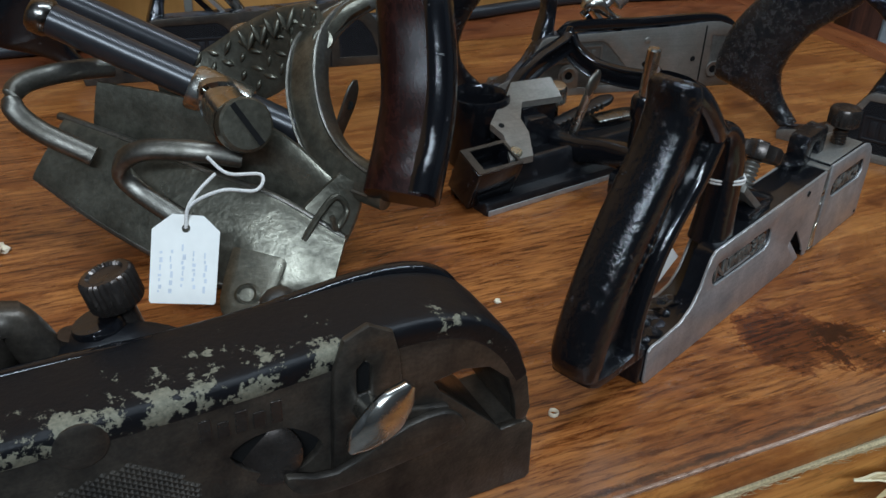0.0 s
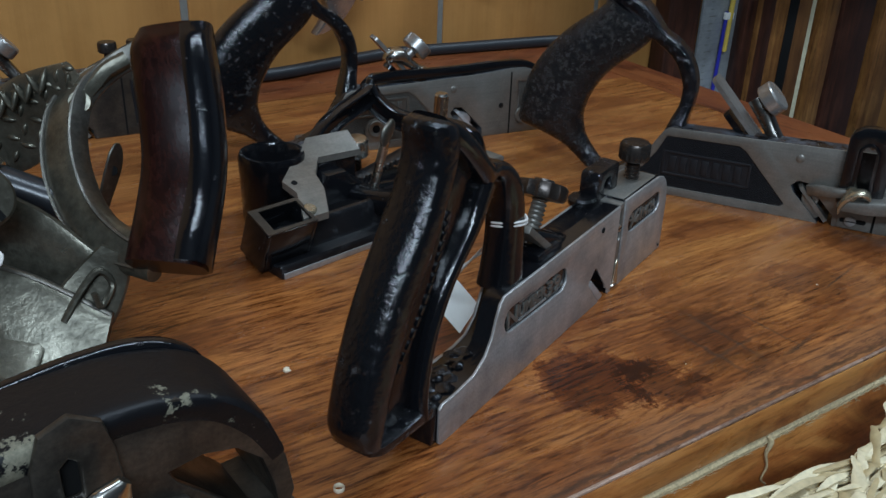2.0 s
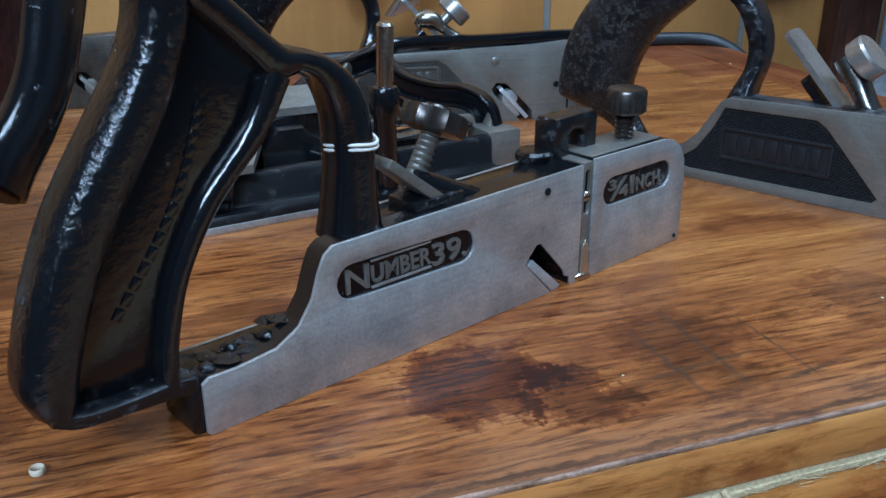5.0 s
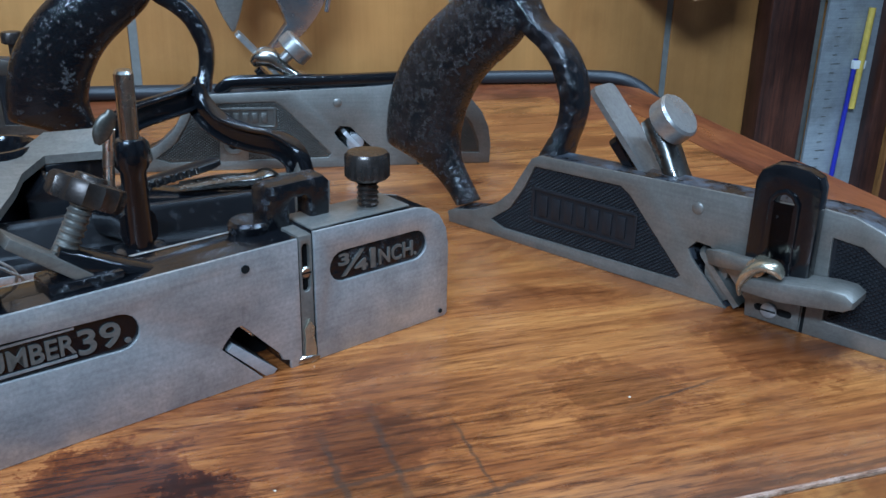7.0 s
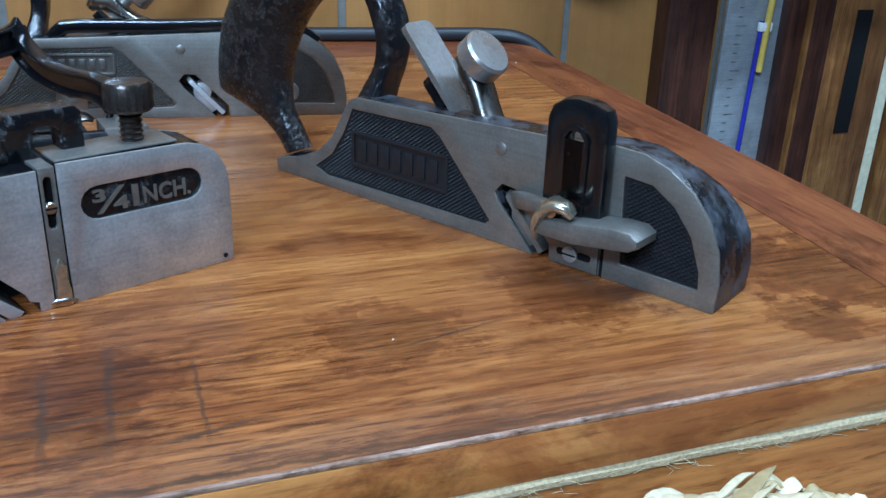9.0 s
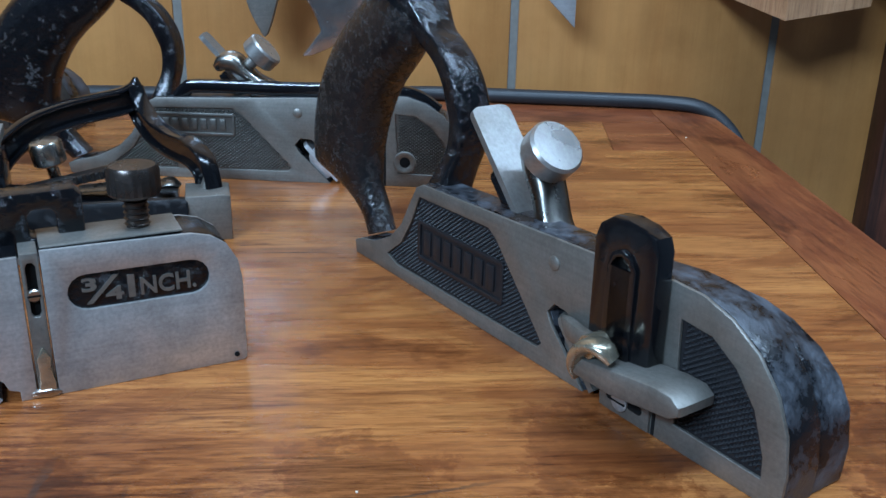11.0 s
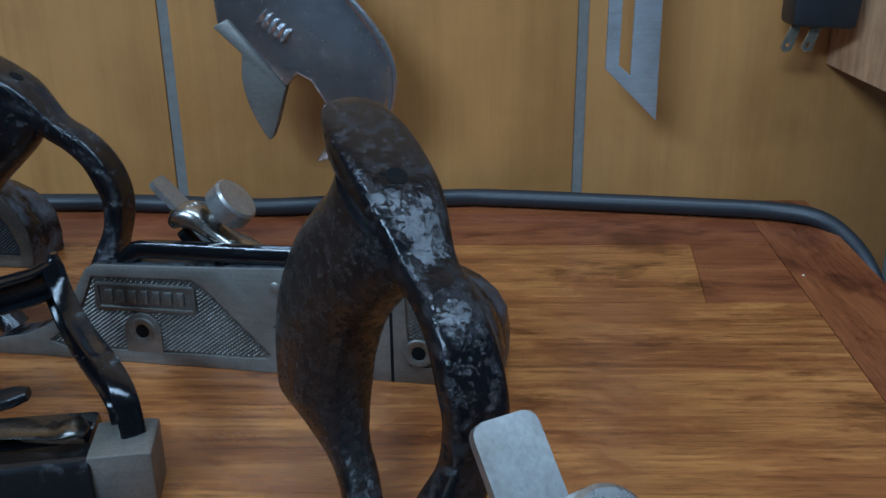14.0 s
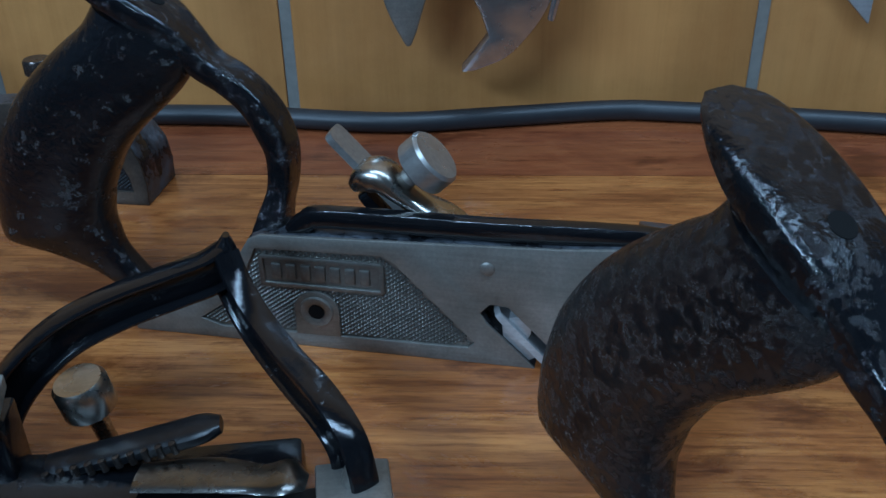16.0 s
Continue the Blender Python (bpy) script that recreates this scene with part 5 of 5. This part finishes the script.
for q in ((0.2, 4.5, 0.2, 17.8), (26, 27.8, 0.2, 17.8), (4.5, 26, 0.2, 2.2), (4.5, 26, 15.8, 17.8)):
    box(q[0], q[1], q[2], q[3], 0, 0.8, 0, rim)
part("box_rim", rim, M_BROWNIRON, mp, "rubbed dark rim", 0, tilt)
part("heel_floor", box(1.5, 26.5, 1.5, 16.5, -20, -13, 0), M_JAP, mp, "", 0, tilt)
part("ring_socket", lathe([(15, 0), (16.5, 4), (17, 26), (17.5, 37), (16.5, 39.5), (14.5, 39.5), (13, 37), (13, 8), (1, 8)], (42, 36, 0), (0, 0, 1), 32), M_JAP, mp, "glossy black round socket")
pl = [(23, -16, 24.8), (37, -17, 25), (46, -2, 30.5), (50, 10, 33), (60, 21, 36.5), (83, 15, 37.5), (84.5, 27, 44.5), (62, 34, 43), (48, 22, 37.5), (40, 18, 36.5), (29, 9, 34.5), (31, 0, 31)]
bm = bmesh.new()
a = [bm.verts.new(Vector(q) * S) for q in pl]
b = [bm.verts.new((Vector(q) - Vector((0, 0, 3.5))) * S) for q in pl]
bm.faces.new(a)
bm.faces.new(b[::-1])
for i in range(len(pl)):
    j = (i + 1) % len(pl)
    bm.faces.new((a[i], b[i], b[j], a[j]))
bmesh.ops.triangulate(bm, faces=[f for f in bm.faces if len(f.verts) > 4])
plate = part("top_plate", bm, M_STEEL_D, mp, "smooth bare steel plate")
part("screw", lathe([(3.4, 0), (3.4, 1.2), (2.6, 1.8)], (29.5, -12, 26.2), (0, -0.4, 0.9), 18), M_BRASSY, plate)
part("plate_hole", lathe([(1.6, 0), (1.6, 0.3)], (34, 6, 33.4), (0, -0.4, 0.9), 12), M_VOID, plate)
part("block", prism([(59.5, 8), (83.5, 8), (83.5, 34.5), (59.5, 32.5)], 19, 32, [], 0.8), M_JAP, mp, "black block below the plate")
part("body", prism([(50, 0), (152, 0), (152, 14), (110, 15), (84, 18), (70, 30), (58, 30), (50, 22)], 10, 30, [], 2), M_JAP, mp, "black cast body")
left_arm = [(66, 47, 3), (70, 48, 14), (78, 50, 26), (90, 54, 35.5), (104, 58, 40.5), (119, 62.5, 43), (129, 65.5, 44.6), (135, 67.5, 47)]
right_arm = [(133, 68, 49), (135, 65, 42.5), (139, 58, 36), (144, 49, 32), (151, 35, 30.5), (158, 20, 31), (163, 10.5, 27), (164.6, 7, 19), (164.6, 6, 9)]
bow = None
for arm, sd in ((left_arm, (-0.29, 0.96, 0)), (right_arm, (0.89, 0.45, 0))):
    band = part("arch", sweep([(*q, 5.0, 1.7) for q in arm], 5, 14, 3.0, sd), M_JAP, mp, "glossy black arched bow with raised rims")
    bow = bow or band
    for d in (4.8, -4.8):
        part("arch_rim", sweep([(*q, 1.3, 3.8) for q in offset_path(arm, d, sd)], 5, 12, 2.6, sd), M_JAP, band)
part("cusp", sweep([(134, 67, 46, 4.2, 4.0), (134.5, 67.5, 51, 3.2, 3.4), (135, 68, 55, 1.0, 2.4)], 3, 12), M_JAP, bow)
part("arch_foot", sweep([(164.6, 6, 10, 5.6, 5), (164.6, 5.6, 17, 4.6, 4), (164.4, 6, 22, 2.4, 3.6), (164, 6.6, 25, 1.0, 2)], 3, 12, 2.6), M_STEEL_D, bow, "bare metal foot")
part("guide_rod", lathe([(3.4, 0), (3.4, 34), (2.6, 35)], (84, -42, 46), (0, -0.06, 1), 18), M_NICKEL, mp, "bright upright rod")
part("rod_collar", lathe([(4, 12), (4.6, 16), (4.6, 44), (6, 46), (6, 54), (5, 56), (4, 56.5)], (84, -42, 0), (0, 0, 1), 20), M_JAP, mp, "black rod collar")
part("rod_arm", sweep([(84, -42, 22, 7, 7), (82, -26, 20, 6, 7), (78, -8, 16, 6, 7), (76, 8, 14, 6, 7)], 4, 14, 3, (0, 0, 1)), M_JAP, mp)
part("rod_foot", box(74, 94, -50, -34, 0, 15, 3), M_JAP, mp)
part("wing", sweep([(77, -10, 47, 1.2, 1.2), (78.5, -10, 50, 3.2, 1.5), (80.5, -10, 54, 3.8, 1.6), (82.5, -10, 57.5, 2.8, 1.5), (83, -10, 60, 1, 1)], 4, 14), M_PEWTER_B, mp, "dull nickel wing screw")
part("wing_stem", rod((82, -8, 52), (80, 2, 16), 2.4), M_NICKEL, mp)
part("clamp_screw", lathe([(2.5, -12), (2.5, 0), (6.2, 0.2), (7, 1), (7, 9), (6, 10.5), (1, 11)], (99, 37, 24), (-0.15, -0.1, 1), 32), M_NICKEL, mp, "nickel clamp screw")
sl = sweep([(62, 27, 10.5, 1.6, 3.6), (80, 26, 14, 1.8, 4.2), (100, 25.4, 18, 2.0, 4.6), (120, 25, 22, 2.2, 5.0), (128, 25, 23.6, 2.2, 4.8), (132.5, 25, 24.4, 1.6, 2.6)], 4, 16, 3)
serr = part("serrated_lever", sl, M_JAP_SATIN, mp, "dark round-ended lever with serrated edge")
for i in range(15):
    part("tooth", lathe([(0.3, -1.9), (1.0, -1.7), (1.0, 1.7), (0.3, 1.9)], ((72 + i * 3.5), 21.6 - i * 0.09, 12.6 + i * 0.70), (-0.2, 0, 1), 8), M_KNURL, serr, "", 35)
part("spoon_spring", sweep([(112, 16, 18, 1, 5), (130, 12, 20, 1, 6), (142, 8, 20.5, 1.2, 5), (149, 6, 22, 1.8, 6), (153, 5, 20.5, 1, 3)], 4, 12), M_HOOK, mp, "flat steel spring")

# ---- the ornate combination plane with a wooden tote ----
cb = thing("plough_plane", pose(0, 0, 0), "ornate grey cast plough plane with rosewood handle and tag", "hand plane")


tote = [(-246, 22, 42, 10, 15), (-242, 27, 49, 9.5, 15), (-234, 38, 60, 9, 15.5), (-228, 47, 72, 9.5, 15.5), (-224, 56, 86, 10.5, 16), (-221, 66, 100, 12, 16.5), (-219, 74, 111, 11, 16), (-218, 78, 118, 7, 12)]
tv = Vector((0.82, -0.52, 0.05))
part("tote", sweep(tote, 5, 24, 3.2, tv), M_ROSE, cb, "polished dark rosewood handle")
edge = [(*(Vector(q[:3]) + tv * 9.5), q[3] + 1.2, 7.5) for q in tote]
part("tote_edge", sweep(edge, 5, 20, 2.4, tv), M_JAP, cb, "glossy blackened edge of the handle")
hoop = [(-228, 108, 100, 4, 8), (-243, 110, 92, 4.5, 9), (-256, 104, 82, 4.5, 9), (-263, 90, 66, 4.5, 9), (-263, 72, 50, 4.5, 9), (-257, 52, 42, 4.5, 9), (-246, 34, 40, 5, 9)]
part("hoop", sweep(hoop, 6, 16, 3, (0.6, -0.6, 0.5)), M_PEWTER, cb, "ornate cast hoop behind the handle")
stock = [(-250, 108, 92, 3.5, 10), (-262, 122, 80, 3.5, 16), (-276, 136, 66, 3.5, 18), (-296, 146, 56, 3.5, 14), (-318, 152, 50, 3.5, 9)]
st = part("stock", sweep(stock, 5, 14, 4, (0.35, -0.45, -0.8)), M_PEWTER, cb, "cast stock with raised scrolls")


def leaf(p, along, out, ln, wd, parent, name="leaf"):
    """A raised cast leaf lying on a face."""
    along = Vector(along).normalized()
    out = Vector(out).normalized()
    rows = [(*(Vector(p) + along * (ln * u) + out * (0.9 - 2.6 * u * u)), 1.1 - 1.6 * u * u, wd * (0.25 - 0.96 * u * u) * 4 + 0.15) for u in (-0.5, -0.25, 0, 0.25, 0.5)]
    part(name, sweep(rows, 2, 8, 2, along.cross(out)), M_PEWTER, parent, "", 60)


up_face = Vector((-0.2, -0.85, 0.45))
across = Vector((0.35, -0.45, -0.8)).normalized()
for row, off in ((0, -11), (1, -4), (2, 4), (3, 11)):
    for i in range(11):
        u = (i + 0.5 * (row % 2)) / 11 * 3.6
        k = int(u)
        a, b = Vector(stock[k][:3]), Vector(stock[k + 1][:3])
        w = stock[k][4] / 18
        d = (b - a).normalized()
        leaf(a.lerp(b, u - k) + across * off * w + up_face * 3.4, d + across * (0.9 if (i + row) % 2 else -0.9), up_face, 5.0 + 2.5 * ((i * 7 + row * 3) % 5) / 4, 1.2, st)
for off in (-8.2, 8.2):
    part("hoop_rim", sweep([(*(Vector(q[:3]) + Vector((0.6, -0.6, 0.5)).normalized() * off), 5.2, 1.3) for q in hoop], 6, 12, 2.4, (0.6, -0.6, 0.5)), M_PEWTER_B, cb, "rubbed rim of the hoop")
for i in range(4):
    x = -262 - i * 5
    leaf((x, 116 + i * 5, 92 - i * 4), (0.4, 0.2, 1), up_face, 12, 1.3, cb, "chevron")
    leaf((x - 3, 118 + i * 5, 90 - i * 4), (-0.5, 0.2, 1), up_face, 12, 1.3, cb, "chevron")
part("eyelet", lathe([(2.2, 0), (2.6, 1.6), (4.4, 1.8), (5, 0.2)], (-252, 100, 86), up_face, 20), M_PEWTER, cb, "raised ring")
part("column_knob", lathe([(4, -26), (4, -4), (8, -3), (11.5, -1), (12, 1), (9.5, 2.5), (9, 4), (10.5, 5.5), (10, 7.5), (2, 9)], (-269, 166, 66), (-0.05, -0.15, 1), 32), M_NICKEL, cb, "turned nickel knob")
part("arm_rod", rod((-362, 138, 94), (-262, 84, 46), 7.2, 20), M_ROD, cb, "dark steel sliding rod")
part("arm_rod_end", lathe([(7.4, 0), (8.4, 1.5), (8.4, 7), (7, 9)], (-362, 138, 94), (-0.81, 0.44, 0.39), 20), M_HOOK, cb)
part("arm_rod", rod((-360, 168, 98), (-300, 152, 66), 6.4, 18), M_ROD, cb)
part("rod_sleeve", lathe([(10, -13), (11, -11), (11, 11), (10, 13)], (-300, 102, 63), (0.81, -0.44, -0.39), 24), M_NICKEL, cb, "bright rod sleeve")
part("sleeve_arm", sweep([(-302, 98, 66, 9, 9), (-302, 80, 66, 9, 9), (-301, 64, 66, 10, 10)], 3, 16, 3), M_NICKEL, cb)
scr = part("slotted_screw", lathe([(10, 0), (11.3, 1), (11.3, 7), (10.2, 8), (1, 8.2)], (-300, 62, 66), (0.12, -0.9, 0.4), 32), M_PEWTER, cb, "large slotted screw")
part("screw_slot", box(-1.2, 1.2, -0.5, 0.2, -10, 10, 0), M_VOID, scr, "", 0, pose(-0.2990, 0.0545, 0.0694, -24, -28, 8))
fen = [(-372, 126, 40, 2.5, 16), (-350, 100, 32, 2.5, 20), (-325, 72, 24, 2.5, 22), (-298, 48, 17, 2.5, 22), (-270, 30, 11, 2.5, 12)]
part("fence", sweep(fen, 5, 14, 4, (0.3, 0.35, 0.6)), M_PEWTER, cb, "scrolled cast fence")
for off in (-1, 1):
    part("fence_rim", sweep([(*(Vector(q[:3]) + Vector((0.3, 0.35, 0.6)).normalized() * (off * q[4] * 0.96)), 1.8, 2.0) for q in fen], 5, 10), M_PEWTER_B, cb, "rubbed rim of the fence")
part("fence_wall", sweep([(-352, 128, 44, 2.5, 24), (-322, 104, 40, 2.5, 26), (-292, 76, 36, 2.5, 24), (-270, 54, 26, 2.5, 16)], 5, 14, 4, (0.05, 0.2, 1)), M_PEWTER, cb)
part("scroll", sweep([(-282, 40, 20, 1.4, 1.6), (-274, 42, 30, 1.4, 1.6), (-266, 44, 36, 1.4, 1.6), (-262, 42, 30, 1.4, 1.6), (-268, 38, 24, 1.4, 1.6), (-270, 38, 30, 1.2, 1.4)], 5, 8, 2, (0, 1, 0.2)), M_PEWTER, cb, "raised scroll")
part("scroll_plate", sweep([(-284, 40, 10, 2, 6), (-274, 44, 20, 2, 12), (-264, 46, 32, 2, 10), (-258, 46, 42, 2, 6)], 5, 12, 3, (0.7, -0.4, -0.5)), M_PEWTER, cb)
part("tongue", sweep([(-300, 44, 14, 2.5, 12), (-308, 32, 8, 2.5, 11), (-314, 23, 4, 2.5, 9), (-316, 19, 3, 1.5, 5)], 4, 14, 3.4, (0.85, 0.35, 0.2)), M_PEWTER, cb, "rounded tongue of the skate")
part("tongue_ring", lathe([(3, 0), (4, 0.8), (5.2, 0), (5.2, -1)], (-311, 25, 8.4), (-0.2, -0.5, 0.8), 20), M_PEWTER, cb)
part("skate", sweep([(-300, 50, 6, 4, 2), (-320, 76, 4, 4, 2), (-345, 108, 4, 4, 2)], 3, 10, 4), M_STEEL_D, cb)
for pts in ([(-340, 140, 70), (-358, 134, 72), (-378, 124, 72), (-384, 116, 66), (-376, 110, 56), (-356, 102, 44)], [(-300, 66, 50), (-318, 70, 54), (-338, 78, 54), (-347, 84, 46), (-343, 82, 36), (-326, 66, 24)]):
    part("hook", sweep([(*q, 3.4, 4.6) for q in pts], 5, 14, 2.6, (0.3, 0.5, 0.8)), M_PEWTER_B, cb, "bent steel hook")
part("spring_plate", sweep([(-256, 80, 40, 4.0, 0.8), (-251, 80, 52, 4.4, 0.8), (-247, 80, 62, 5.2, 0.8), (-245, 80, 69, 4.2, 0.8), (-244, 80, 73, 1.4, 0.6)], 4, 12, 3, (0.55, -0.8, 0)), M_PEWTER_B, cb, "flat steel spring plate")
part("plate_hole", lathe([(2.2, -0.2), (2.2, 0.3)], (-247.4, 79.2, 62), (-0.55, -0.8, 0.1), 14), M_VOID, cb, "", 0)

tg = thing("price_tag", pose(-0.331, 0.030, 0.041, -36, 0, -24), "white card price tag with faded handwriting, tied with string", "tag")
part("card", prism([(-12.6, -28.5), (-11.8, -29.4), (11.8, -29.4), (12.6, -28.5), (13, -1.5), (6.5, 4.5), (-5.5, 5), (-13, -1)], 0, 0.5, [arc(0, -0.5, 1.7, 0, 360, 12)[:-1]], 0), M_PAPER, tg, "", 0)
rnd = random.Random(4)
for i in range(5):
    ink = bmesh.new()
    z = -26 + rnd.uniform(0, 3)
    while z < -9:
        h = rnd.uniform(0.8, 2.6)
        x = -9.5 + i * 4.3 + rnd.uniform(-0.3, 0.3)
        box(x, x + rnd.uniform(0.5, 1.3), -0.15, -0.02, z, z + h, 0, ink)
        z += h + rnd.uniform(0.4, 1.6)
    part("ink_line", ink, M_INK, tg, "faded handwriting", 0)
part("string", sweep([(0, -0.5, -0.5, 0.7, 0.7), (2, -3, 8, 0.7, 0.7), (14, -4, 14, 0.7, 0.7), (26, 0, 15, 0.7, 0.7), (27, 4, 22, 0.7, 0.7), (14, 4, 22, 0.7, 0.7), (6, 2, 28, 0.7, 0.7)], 5, 8), M_STRING, tg)
part("string", sweep([(0, -0.5, -0.5, 0.7, 0.7), (1, -3, 7, 0.7, 0.7), (5, -3, 14, 0.7, 0.7), (10, 0, 21, 0.7, 0.7)], 5, 8), M_STRING, tg)
